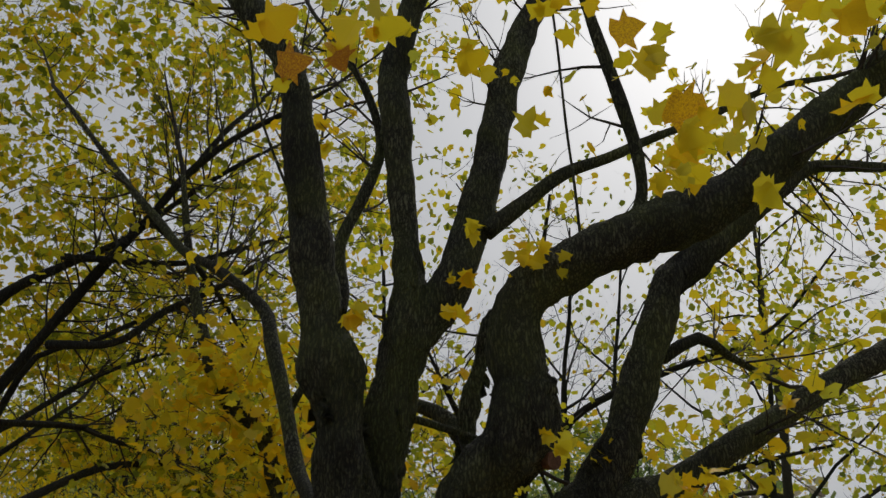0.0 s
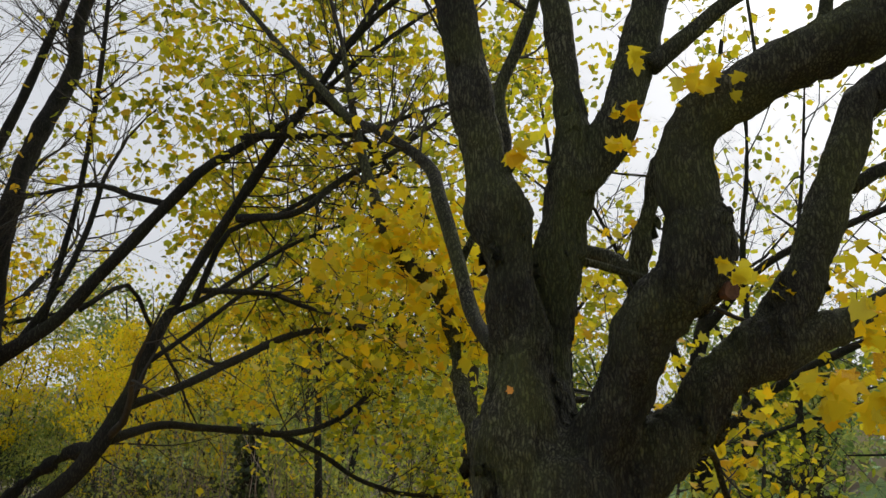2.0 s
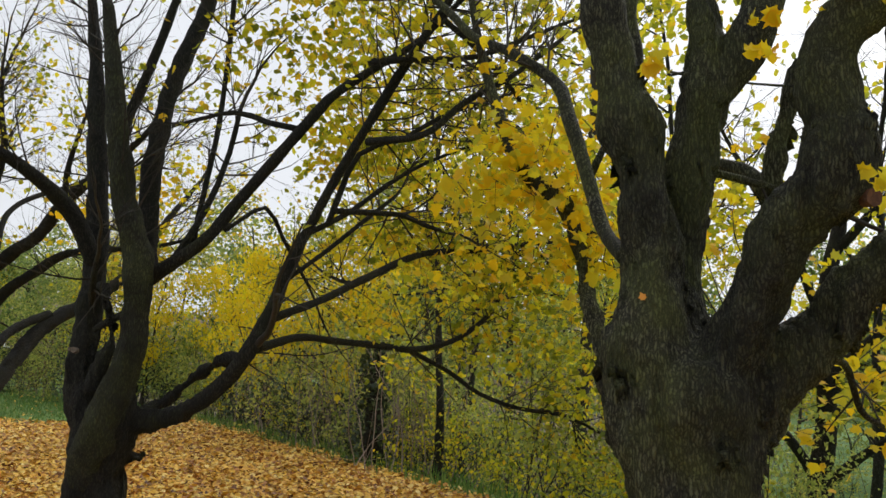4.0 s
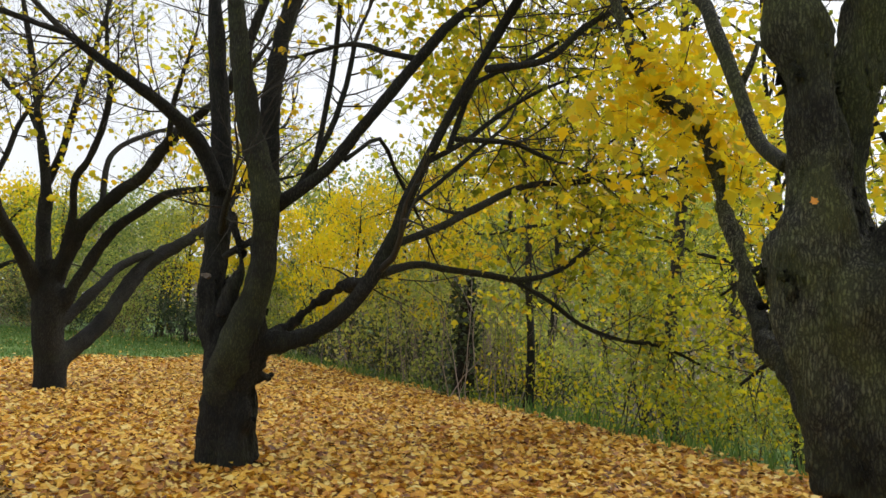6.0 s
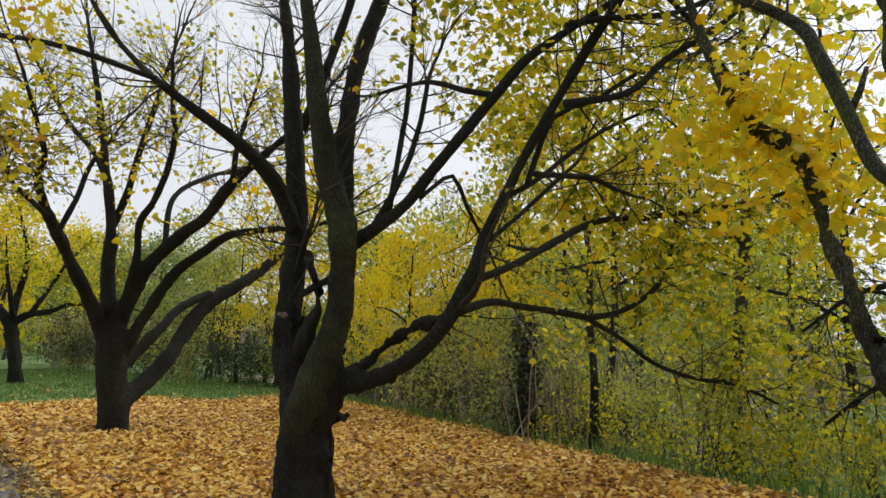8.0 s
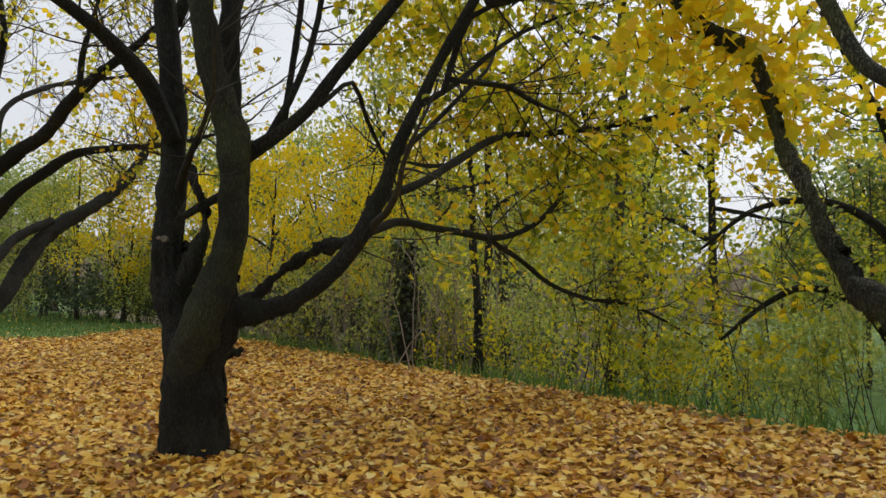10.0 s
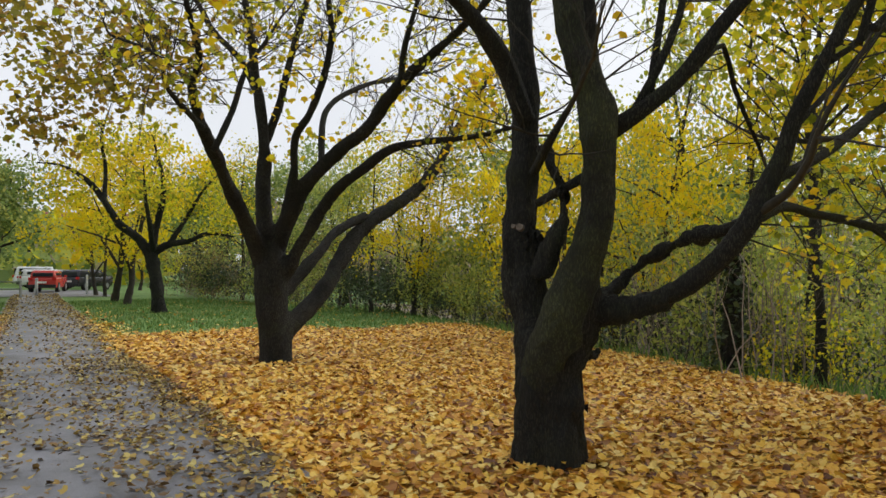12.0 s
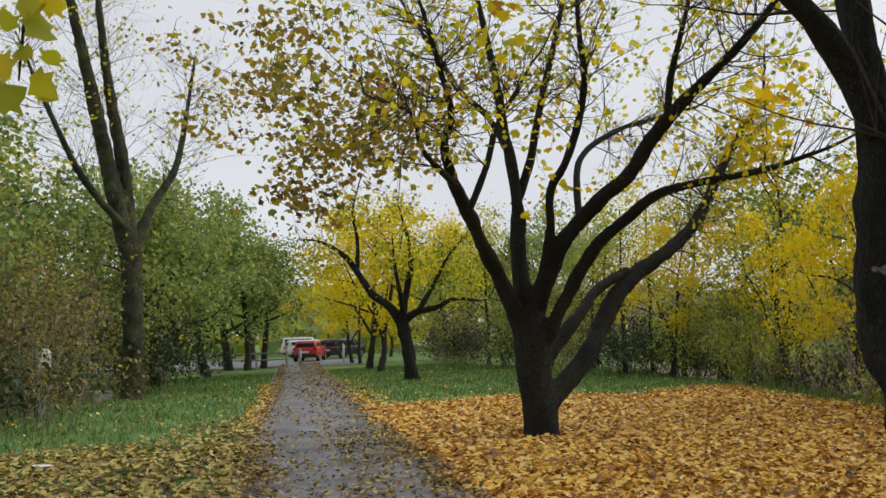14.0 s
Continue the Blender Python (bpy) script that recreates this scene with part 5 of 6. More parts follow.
litter("fallen_leaves", 34000, (-5, 12, -9, 3), 0.09, KITE, L_FALLEN_DULL, "dull brown and yellow leaves on thin turf", lambda x, y: is_litter(x, y) & (path_offset(x, y)[0] < -1.0))
litter("fallen_leaves", 26000, (-4, 12, -8, 0.4), 0.09, KITE, L_FALLEN, "thick carpet of golden fallen maple leaves", off_path)
litter("fallen_leaves", 18000, (3, 11, 0.4, 8), 0.09, KITE, L_FALLEN, "thick carpet of golden fallen maple leaves", off_path)
blades("grass", 60000, (-40, -12, 0, 28), turf_near, 0.11, "short green mown grass")
blades("grass", 14000, (-20, -5, -1.5, 8), lambda x, y: is_litter(x, y) & (path_offset(x, y)[0] < -1.2), 0.07, "short green grass among fallen leaves")
blades("grass", 34000, (-18, 4, 5, 20), rim, 0.28, "long green grass along the top of the bank")


# ---- woods, shrubs and park trees ----
def wild_tree(name, h, trunk_r, spread, leaf, size, count, label, category="tree", bark=None, lean=0.1, first=0.35, fork=7, bare=False, outline=KITE, clump=0.12, low=0.3, gaps=0.3):
    """A tree at the origin: trunk, main limbs, twigs, and a crown of leaves in loose clumps."""
    t = thing(name, 0, 0, 0, label, category)
    bark = bark or M_TWIG
    n = 7
    line = [(0, 0, -0.25, trunk_r * 1.35), (0, 0, 0.12, trunk_r * 1.15)]
    p = np.zeros(3)
    drift = rng.normal(0, lean, 2)
    for i in range(1, n + 1):
        p = p + np.array((drift[0] + rng.normal(0, 0.06), drift[1] + rng.normal(0, 0.06), 1)) * h * 0.85 / n
        line.append((*p, trunk_r * (1 - 0.82 * i / n)))
    piece("trunk", limb_mesh("trunk", line, bark, 0.2), t)
    tw = Twigs(0.5)
    q = spline(line, 0.1)
    ends = []
    for k in range(fork):
        i = int(len(q) * (first + (0.95 - first) * (k + rng.random()) / fork))
        i = min(i, len(q) - 2)
        a = k * 2.4 + rng.normal(0, 0.4)
        d = np.array((math.cos(a), math.sin(a), rng.uniform(0.35, 0.9)))
        ln = spread * rng.uniform(0.7, 1.15) * (1.1 - 0.5 * (i / len(q)))
        pts, pp = [], q[i, :3].copy()
        for j in range(5):
            pts.append((*pp, max(0.008, q[i, 3] * 0.6 * (1 - 0.2 * j))))
            d = d / np.linalg.norm(d) + rng.normal(0, 0.18, 3)
            pp = pp + d / np.linalg.norm(d) * ln / 4
        piece("limb", limb_mesh("limb", pts, bark, 0.2), t)
        tw.from_limb(pts, 5, ln * 0.45, 1, 0.3)
        ends += [np.array(x[:3]) for x in pts[2:]]
    tw.from_limb(line, 6, spread * 0.4, 1, 0.6)
    piece("branchwork", tw.mesh("branchwork", bark), t, "", "stuff")
    tips = np.array(tw.tips)
    if count:
        tips = tips[rng.random(len(tips)) < gaps]
        base = tips[rng.integers(0, len(tips), count)]
        base = base + rng.normal(0, clump * spread, base.shape) * (1, 1, 0.7)
        base = base[base[:, 2] > low * h]
        crown(t, base, size, outline, leaf)
    return t


def shrub(name, h, spread, leaf, size, count, label, stems=9, bark=None, outline=OVAL):
    t = thing(name, 0, 0, 0, label, "shrub")
    tw = Twigs(0.4)
    for k in range(stems):
        a = rng.uniform(0, 2 * np.pi)
        lean = rng.uniform(0.05, 0.9) * spread / h
        d = np.array((math.cos(a) * lean, math.sin(a) * lean, 1))
        tw.grow((rng.normal(0, 0.22 * spread), rng.normal(0, 0.22 * spread), -0.12), d / np.linalg.norm(d), h * rng.uniform(0.5, 1.1), 0.005 + 0.003 * h, 2 if k % 2 else 1, 0.3, 0.36)
    piece("branchwork", tw.mesh("branchwork", bark or M_TWIG), t, "", "stuff")
    tips = np.array(tw.tips)
    if count:
        base = tips[rng.integers(0, len(tips), count)] + rng.normal(0, 0.10 * spread, (count, 3))
        base = base[base[:, 2] > 0.05]
        crown(t, base, size, outline, leaf)
    return t


def plant(protos, x, y, scale=1.0, turn=None, dz=0.0, label="", tall=1.0):
    """Sets a copy of one of the prototypes on the ground."""
    ob = protos[rng.integers(0, len(protos))] if isinstance(protos, list) else protos
    m = Matrix.LocRotScale((x, y, gz(x, y) - 0.02 + dz), Euler((0, 0, rng.uniform(0, 6.28) if turn is None else turn)), (scale, scale, scale * tall))
    c = copy_thing(ob, m)
    if label:
        tagged(c, label)
    return c


def discard(protos):
    for t in protos:
        for o in (*t.children_recursive, t):
            bpy.data.objects.remove(o)


T_LIME = [wild_tree("woodland_tree", 10, 0.12, 3.0, L_LIME, 0.125, 2100, "slender woodland tree with yellow-green autumn leaves", bark=M_TWIG, low=0.15, clump=0.15) for _ in range(2)]
T_GOLD = [wild_tree("golden_tree", 7, 0.14, 3.6, L_GOLD, 0.14, 4300, "woodland maple hung with bright golden leaves", low=0.14, first=0.2, clump=0.10, fork=8, gaps=0.17)]
T_GREEN = [wild_tree("green_tree", 10, 0.24, 4.4, L_GREEN, 0.22, 5600, "leafy green park tree with a dark trunk", low=0.18, first=0.22, clump=0.11, fork=9, gaps=0.34) for _ in range(2)]
T_PALE = [wild_tree("woodland_tree", 9, 0.10, 2.8, L_MOSSY, 0.12, 3000, "woodland tree with pale green leaves", low=0.08, clump=0.16)]
T_BARE = [wild_tree("bare_tree", 9, 0.09, 2.6, L_LIME, 0.11, 240, "nearly bare thin woodland tree", bark=M_BARK_C, fork=12)]
S_GREEN = [shrub("woodland_shrub", 2.4, 1.6, L_MOSSY, 0.11, 900, "leafy pale green woodland shrub", 6) for _ in range(2)]
S_LIME = [shrub("woodland_shrub", 2.8, 1.5, L_LIME, 0.09, 800, "thin woodland shrub with yellowing leaves")]
S_DARK = [shrub("evergreen_shrub", 2.2, 1.7, L_DARK, 0.13, 950, "dense dark green evergreen shrub", 7)]
S_BARE = [shrub("bare_shrub", 3.4, 1.4, L_RUST, 0.07, 60, "bare grey-brown thicket of upright stems", 11, M_GREYTWIG)]
S_BUSH = [shrub("woodland_shrub", 2.0, 1.7, L_LIME, 0.10, 900, "leafy shrub with pale yellow-green leaves", 10) for _ in range(2)]
S_RUST = [shrub("rusty_shrub", 2.8, 2.2, L_RUST, 0.10, 1500, "straggling shrub with rusty brown leaves", 10, M_GREYTWIG)]

S_THICKET = [shrub("brown_thicket", 4.2, 2.6, L_MAUVE, 0.11, 900, "tangled thicket of bare mauve-brown twigs", 14, M_GREYTWIG) for _ in range(2)]
S_STEMS = [shrub("sapling_clump", 4.6, 0.9, L_LIME, 0.10, 130, "clump of thin dark saplings with few leaves", 6, M_TWIG)]


def along(s, v):
    """A place s metres up the slope line and v metres along the bank's edge towards the far end."""
    return 0.6 * s - 0.8 * v, 0.8 * s + 0.6 * v


def meadow(x, y):
    """Open grass below the bank."""
    return (x > -5.2) & (y > 11.5) & (y < 27.5)


# undergrowth along the bank
for v in np.arange(-8, 35, 0.9):
    for lane, protos in ((7.4, S_GREEN * 2 + S_LIME + S_BARE), (8.8, S_LIME * 2 + S_GREEN + S_BARE), (10.8, S_BARE + S_LIME + S_GREEN + S_STEMS + S_BARE)):
        x, y = along(lane + rng.normal(0, 0.35), v + rng.normal(0, 0.4))
        if rng.random() < (0.75 if v > 13 else 0.5 if v > 10.5 else 0.4 if lane < 8 else 0.0) and not meadow(x, y):
            plant(protos + (S_DARK if v > 13 else S_BARE) if v > 10.5 else S_GREEN, x, y, rng.uniform(0.65, 1.15) * (0.5 if v < 8 else 1))
# thicket and trees behind
for v in np.arange(-12, 30, 2.0):
    for lane, protos in ((12, T_LIME + T_PALE * 2 + T_BARE), (15.5, T_LIME + T_BARE + T_PALE * 2), (20, T_LIME + T_GREEN + T_BARE + T_PALE)):
        x, y = along(lane + rng.normal(0, 1.0), v + rng.normal(0, 0.8))
        if rng.random() < (0.4 if v > 13 else 0.22 if v > 6 else 0.14) and not meadow(x, y):
            plant(protos, x, y, rng.uniform(0.75, 1.2), tall=rng.uniform(1.0, 1.35))
for v in np.arange(2.5, 19, 1.1):
    for lane, protos, k in ((12.5, S_BARE + S_STEMS, 1.1), (14.5, S_THICKET, 0.95), (18, S_THICKET, 1.0)):
        x, y = along(lane + rng.normal(0, 0.9), v + rng.normal(0, 0.5))
        if not meadow(x, y):
            plant(protos, x, y, k * rng.uniform(0.85, 1.2))
for v in np.arange(-1.5, 10, 1.5):
    x, y = along(8.3 + rng.normal(0, 0.5), v + rng.normal(0, 0.3))
    plant(S_GREEN, x, y, rng.uniform(0.45, 0.75))
for v in np.arange(7.4, 16, 1.0):
    for lane in (7.5, 8.9):
        if rng.random() < 0.65:
            x, y = along(lane + rng.normal(0, 0.3), v + rng.normal(0, 0.3))
            plant(S_BUSH + S_GREEN, x, y, rng.uniform(0.6, 1.0))
# brush on the far side of the meadow
for x in np.arange(-6.5, 13, 1.5):
    plant(S_THICKET + S_GREEN, x, 29.0 - 0.25 * x + rng.normal(0, 0.6), rng.uniform(0.8, 1.2))
    if rng.random() < 0.5:
        plant(T_LIME + T_PALE + T_BARE, x, 32.0 - 0.25 * x + rng.normal(0, 1.0), rng.uniform(0.7, 1.0))
# golden curtain behind the leaning maple
for x, y, k, p in ((-9.4, 17.2, 0.58, T_GOLD), (-12.4, 18.6, 0.55, T_GOLD), (-16.0, 22.4, 0.55, T_GOLD), (-20.4, 23.2, 0.55, T_GOLD), (-7.4, 17.8, 0.75, T_LIME), (-10.6, 20.0, 0.8, T_PALE)):
    plant(p, x, y, k, tall=1.4)
# woods behind the far maple
for x, y, k, p in ((-26.6, 26.4, 0.75, T_PALE), (-24.4, 27.4, 0.85, T_LIME), (-22.4, 26.6, 0.9, T_PALE), (-20.6, 28.2, 0.95, T_LIME), (-18.8, 26.6, 0.85, T_GREEN), (-17.2, 25.4, 0.9, T_LIME), (-15.4, 26.4, 0.95, T_PALE), (-14.0, 24.4, 0.85, T_LIME), (-29.5, 30.0, 0.7, T_GREEN), (-13.2, 27.5, 0.9, T_GREEN)):
    plant(p, x, y, k)
# far hill of mixed trees
for x, y, k, p in ((1.6, 15.4, 1.2, T_BARE), (-3.2, 15.6, 1.3, T_LIME), (4.6, 13.6, 1.2, T_BARE), (-6.5, 17.5, 1.3, T_BARE), (7.5, 11.2, 1.2, T_LIME), (3.0, 19.5, 1.4, T_BARE), (6.5, 17.5, 1.4, T_LIME), (-1.0, 17.5, 1.4, T_BARE), (-5.3, 13.2, 0.9, T_BARE)):
    plant(p, x, y, k, tall=1.15)
for k in range(22):
    a = rng.uniform(-0.7, 0.5)
    d = rng.uniform(32, 52)
    plant(T_GREEN + T_LIME + T_BARE + T_PALE, -4 - d * math.sin(a), 4 + d * math.cos(a), rng.uniform(0.85, 1.25))
# ivy-clad stump at the top of the bank
ivy = thing("ivy_stump", -6.6, 13.3, gz(-6.6, 13.3), "dead trunk wrapped in dark glossy ivy", "stump")
piece("trunk", limb_mesh("trunk", ((-6.6, 13.3, gz(-6.6, 13.3) - 0.2, 0.2), (-6.58, 13.3, 0.6, 0.17), (-6.55, 13.32, 1.6, 0.13), (-6.5, 13.3, 2.1, 0.05)), M_BARK_C, 0.35), ivy)
col = rng.uniform(0, 1, 900)
ang = rng.uniform(0, 6.28, 900)
rad = (0.42 - 0.2 * col) * rng.uniform(0.4, 1.25, 900) * (1 + 0.35 * np.sin(3 * ang + 7 * col))
crown(ivy, np.stack([-6.6 + rad * np.cos(ang), 13.3 + rad * np.sin(ang), gz(-6.6, 13.3) + 0.05 + 2.15 * col], -1), 0.10, KITE, L_DARK, "dark ivy leaves")
# closed wall of distant woods on every side
a = rng.uniform(-math.pi, math.pi, 30000)
d = rng.uniform(66, 110, 30000)
px, py = -15 - d * np.sin(a), 8 + d * np.cos(a)
top = (6.5 + 2.5 * np.sin(a * 9) + 1.5 * np.sin(a * 23 + 1)) * d / 75
wood = np.stack([px, py, ground_z(px, py) + top * rng.uniform(0, 1, 30000) ** 0.8], -1)
keep = np.hypot(px + 56, py - 30) > 22
brown = (a > -0.75) & (a < 0.85) & (rng.random(30000) < 0.8)
for m, k in ((L_GREEN, 0), (L_MOSSY, 1), (L_LIME, 2), (L_MAUVE, 3)):
    pick = keep & (brown if k == 3 else ~brown & (np.arange(30000) % 3 == k))
    tagged(new("distant_woods", leaves_mesh("distant_woods", wood[pick], 1.5, KITE, m)), "distant mixed autumn woodland closing the park", "woods", kind="stuff")

# trees along the path's far half
park = thing("park_tree", -28.27, 18.41, gz(-28.27, 18.41), "low crooked park tree with sparse olive-yellow leaves", "tree")
park_twigs, park_wood = Twigs(0.3), []
for pts in (((-28.27, 18.41, -0.2, 0.36), (-28.27, 18.4, 0.3, 0.25), (-28.33, 18.3, 1.2, 0.22), (-28.43, 18.13, 2.3, 0.25)),
            ((-28.43, 18.13, 2.1, 0.19), (-28.7, 17.8, 2.7, 0.16), (-29.1, 17.32, 3.2, 0.14), (-29.4, 16.9, 4.0, 0.12), (-29.76, 16.49, 4.7, 0.09), (-30.3, 15.84, 5.2, 0.05), (-30.8, 15.2, 5.3, 0.02)),
            ((-29.4, 16.9, 4.0, 0.09), (-29.35, 16.9, 5.2, 0.07), (-29.46, 16.8, 6.3, 0.05), (-29.2, 17.0, 7.5, 0.02)),
            ((-28.43, 18.13, 2.2, 0.15), (-28.3, 18.3, 3.2, 0.12), (-28.11, 18.42, 4.6, 0.09), (-28.34, 18.1, 6.4, 0.03)),
            ((-28.43, 18.13, 2.1, 0.16), (-28.0, 18.6, 2.5, 0.13), (-27.6, 19.09, 2.6, 0.10), (-27.1, 19.6, 2.9, 0.07), (-26.5, 20.3, 2.8, 0.03)),
            ((-28.0, 18.6, 2.5, 0.10), (-27.6, 19.0, 3.4, 0.08), (-27.2, 19.4, 4.4, 0.05), (-26.6, 20.0, 5.4, 0.02)),
            ((-28.43, 18.13, 2.2, 0.12), (-29.2, 18.9, 3.0, 0.10), (-30.0, 19.6, 4.0, 0.06), (-30.6, 20.2, 5.0, 0.02)),
            ((-28.35, 18.2, 2.2, 0.12), (-27.4, 17.4, 3.0, 0.09), (-26.8, 16.8, 3.8, 0.06), (-26.4, 16.4, 5.0, 0.02))):
    piece("limb" if pts[0][2] > 1 else "trunk", limb_mesh("limb", pts, M_BARK_C, 0.4), park)
    park_wood.extend(spline(pts, 0.25)[:, :3])
    if pts[0][2] > 1:
        park_twigs.from_limb(pts, 12, 1.3, 2, 0.3, 0.3)
PARK_CROWN = [(-30.2, 15.9, 4.6, 1.1, 0.9, 260), (-29.4, 16.6, 6.2, 1.2, 0.9, 300), (-28.2, 18.0, 6.2, 1.3, 0.9, 260), (-28.1, 18.4, 4.2, 1.3, 0.8, 260), (-26.8, 19.8, 3.6, 1.2, 0.9, 300), (-26.8, 19.8, 5.0, 1.1, 0.7, 200), (-30.2, 19.6, 4.2, 1.3, 0.9, 240), (-26.7, 16.7, 4.4, 1.2, 0.9, 220), (-29.6, 17.2, 3.2, 0.8, 0.4, 80)]
crown(park, sprays(park_twigs, park_wood, PARK_CROWN, 7, 0.2, 1.9, 3.0), 0.13, KITE, L_LIME)
piece("branchwork", park_twigs.mesh("branchwork", M_TWIG), park, "", "stuff")
for x, y, k, p in ((-35.3, 21.8, 1.1, T_GOLD), (-39.0, 23.6, 1.25, T_GOLD), (-48.4, 28.4, 0.9, T_GOLD), (-46.5, 27.8, 0.9, T_LIME), (-46.8, 20.6, 0.85, T_GREEN), (-48.1, 22.2, 0.8, T_GREEN), (-40.5, 15.6, 0.85, T_GREEN), (-48, 20, 1.0, T_GREEN), (-36, 29, 0.9, T_LIME), (-44, 14, 1.0, T_GREEN), (-52, 16, 0.9, T_LIME), (-36, 11.8, 0.8, T_GREEN), (-58, 38, 0.9, T_GOLD), (-34, 31, 0.8, T_GREEN), (-30, 27.5, 0.7, T_PALE), (-26, 25.5, 0.7, T_PALE), (-23, 24, 0.7, T_LIME), (-62, 20, 1.1, T_GREEN), (-40, 10, 0.9, T_GREEN), (-33, 7, 0.6, T_PALE), (-66, 30, 1.0, T_GREEN), (-56, 46, 1.0, T_GREEN), (-48, 36, 0.9, T_GREEN), (-42, 33, 0.9, T_LIME)):
    plant(p, x, y, k)
for k in range(34):
    v = k / 33
    x, y = -19 - 26 * v + rng.normal(0, 0.8), 22.5 + 9.5 * v + rng.normal(0, 0.9)
    plant(S_GREEN + S_DARK + S_RUST + S_DARK, x, y, rng.uniform(0.8, 1.3))
# shrubbery on the open side of the path
for k in range(46):
    x = rng.uniform(-42, -20.5)
    y = 5.5 - 0.24 * (x + 24) + rng.uniform(-4.5, 0.2)
    if x > -25.5 and y > 1.8 - 0.17 * (x + 20):  # open turf round the lantern
        continue
    plant(S_DARK + S_RUST + S_DARK + S_RUST + S_GREEN, x, y, rng.uniform(0.65, 1.25))
for x, y, k in ((-26, 2.0, 0.8), (-31, 3.5, 0.9), (-37, 5, 1.0), (-23.5, 0.0, 0.7), (-44, 8, 1.0)):
    plant(T_LIME + T_GREEN, x, y, k)
plant(S_LIME, -24.9, 5.0, 0.75)
for x, y, k, p in ((-31.5, 9.6, 1.2, S_DARK), (-33, 10.2, 1.4, S_GREEN), (-34.5, 11, 1.5, S_DARK), (-36.5, 11.6, 1.5, S_DARK), (-38.5, 12.8, 1.4, S_GREEN), (-31, 8.2, 1.2, S_RUST), (-33, 7.5, 1.6, S_GREEN), (-36, 9, 1.8, S_DARK), (-40, 13.6, 1.3, S_DARK), (-22.6, 4.4, 1.1, S_RUST), (-21.6, 3.4, 1.0, S_DARK), (-23.6, 4.2, 1.3, S_RUST), (-22.0, 2.2, 1.2, S_RUST), (-25.5, 4.4, 1.5, S_GREEN), (-27.4, 5.4, 1.3, S_RUST), (-21, 1.2, 1.3, S_DARK), (-30, 6.6, 1.5, S_GREEN), (-42, 12, 1.8, S_DARK), (-46, 14.5, 1.8, S_GREEN)):
    plant(p, x, y, k)

# tall twin-stemmed tree
tall = thing("tall_tree", -29.0, 8.7, gz(-29, 8.7), "tall grey twin-stemmed tree, nearly bare of leaves", "tree")
tt = Twigs(0.35)
for pts in (((-29, 8.7, -0.1, 0.44), (-29.05, 8.7, 0.5, 0.32), (-29.1, 8.7, 2.5, 0.29), (-29.2, 8.65, 4.6, 0.31)),
            ((-29.2, 8.65, 4.2, 0.28), (-29.1, 7.95, 7.0, 0.23), (-28.9, 7.2, 10, 0.17), (-28.6, 6.4, 13, 0.1), (-28.5, 6.0, 15, 0.03)),
            ((-29.2, 8.65, 4.3, 0.26), (-29.3, 8.45, 7.0, 0.20), (-29.3, 8.0, 9.5, 0.15), (-29.2, 7.6, 12.5, 0.08), (-29.2, 7.5, 14.5, 0.02)),
            ((-29.2, 8.65, 4.3, 0.17), (-29.8, 9.5, 6.0, 0.14), (-30.2, 10.4, 7.4, 0.11), (-30.4, 10.9, 9.6, 0.07), (-30.5, 11.2, 11.5, 0.03)),
            ((-29.1, 8.6, 5.0, 0.12), (-28.2, 7.0, 6.4, 0.10), (-27.6, 5.8, 8.4, 0.06), (-27.2, 5.0, 10, 0.02))):
    piece("limb" if pts[0][2] > 1 else "trunk", limb_mesh("limb", pts, M_BARK, 0.35), tall)
    tt.from_limb(pts, 46 if pts[0][2] > 1 else 3, 2.2, 2, 0.25, 0.5)
piece("branchwork", tt.mesh("branchwork", M_TWIG), tall, "", "stuff")
tips = np.array(tt.tips)
crown(tall, tips[rng.random(len(tips)) < 0.12], 0.12, KITE, L_LIME)
discard(T_LIME + T_GOLD + T_GREEN + T_PALE + T_BARE + S_GREEN + S_LIME + S_DARK + S_BARE + S_BUSH + S_RUST + S_THICKET + S_STEMS)


# ---- small things by the trees ----
def disc(centre, normal, radius, thick, sides=16, wobble=0.12):
    bm = bmesh.new()
    bmesh.ops.create_cone(bm, cap_ends=True, segments=sides, radius1=radius, radius2=radius * 0.9, depth=thick)
    for v in bm.verts:
        k = 1 + wobble * noise.noise(v.co * (3 / radius))
        v.co.x, v.co.y = v.co.x * k, v.co.y * k
    bm.transform(Matrix.Translation(centre) @ Vector(normal).to_track_quat("Z", "Y").to_matrix().to_4x4())
    return bm


part("pruning_scar", disc((0.39, 3.80, 2.59), (0.55, -0.8, -0.15), 0.045, 0.05), M_CUT, maple_a, "reddish healed pruning scar")
part("pruning_scar", disc((-6.09, 5.79, 1.86), (0.25, -0.95, 0.1), 0.03, 0.05), M_SCAR, maple_b, "pale pruning scar")
part("pruning_scar", disc((-6.15, 5.80, 1.87), (0.1, -0.95, 0.1), 0.018, 0.05), M_SCAR, maple_b, "pale pruning scar")
leaf = new("stuck_leaf", leaves_mesh("stuck_leaf", [(0, 0, 0)], 0.064, MAPLE, L_RUST, flat=1.0, curl=0.1))
leaf.matrix_basis = pose(-0.61, 3.86, 2.165, 80, 0, 8)
leaf.data.materials[0] = leaf_material("orange_maple_leaf", [(0.0, (0.75, 0.30, 0.03)), (1.0, (0.80, 0.34, 0.04))], 0.15)
tagged(leaf, "single orange maple leaf caught on rough bark", "leaf")


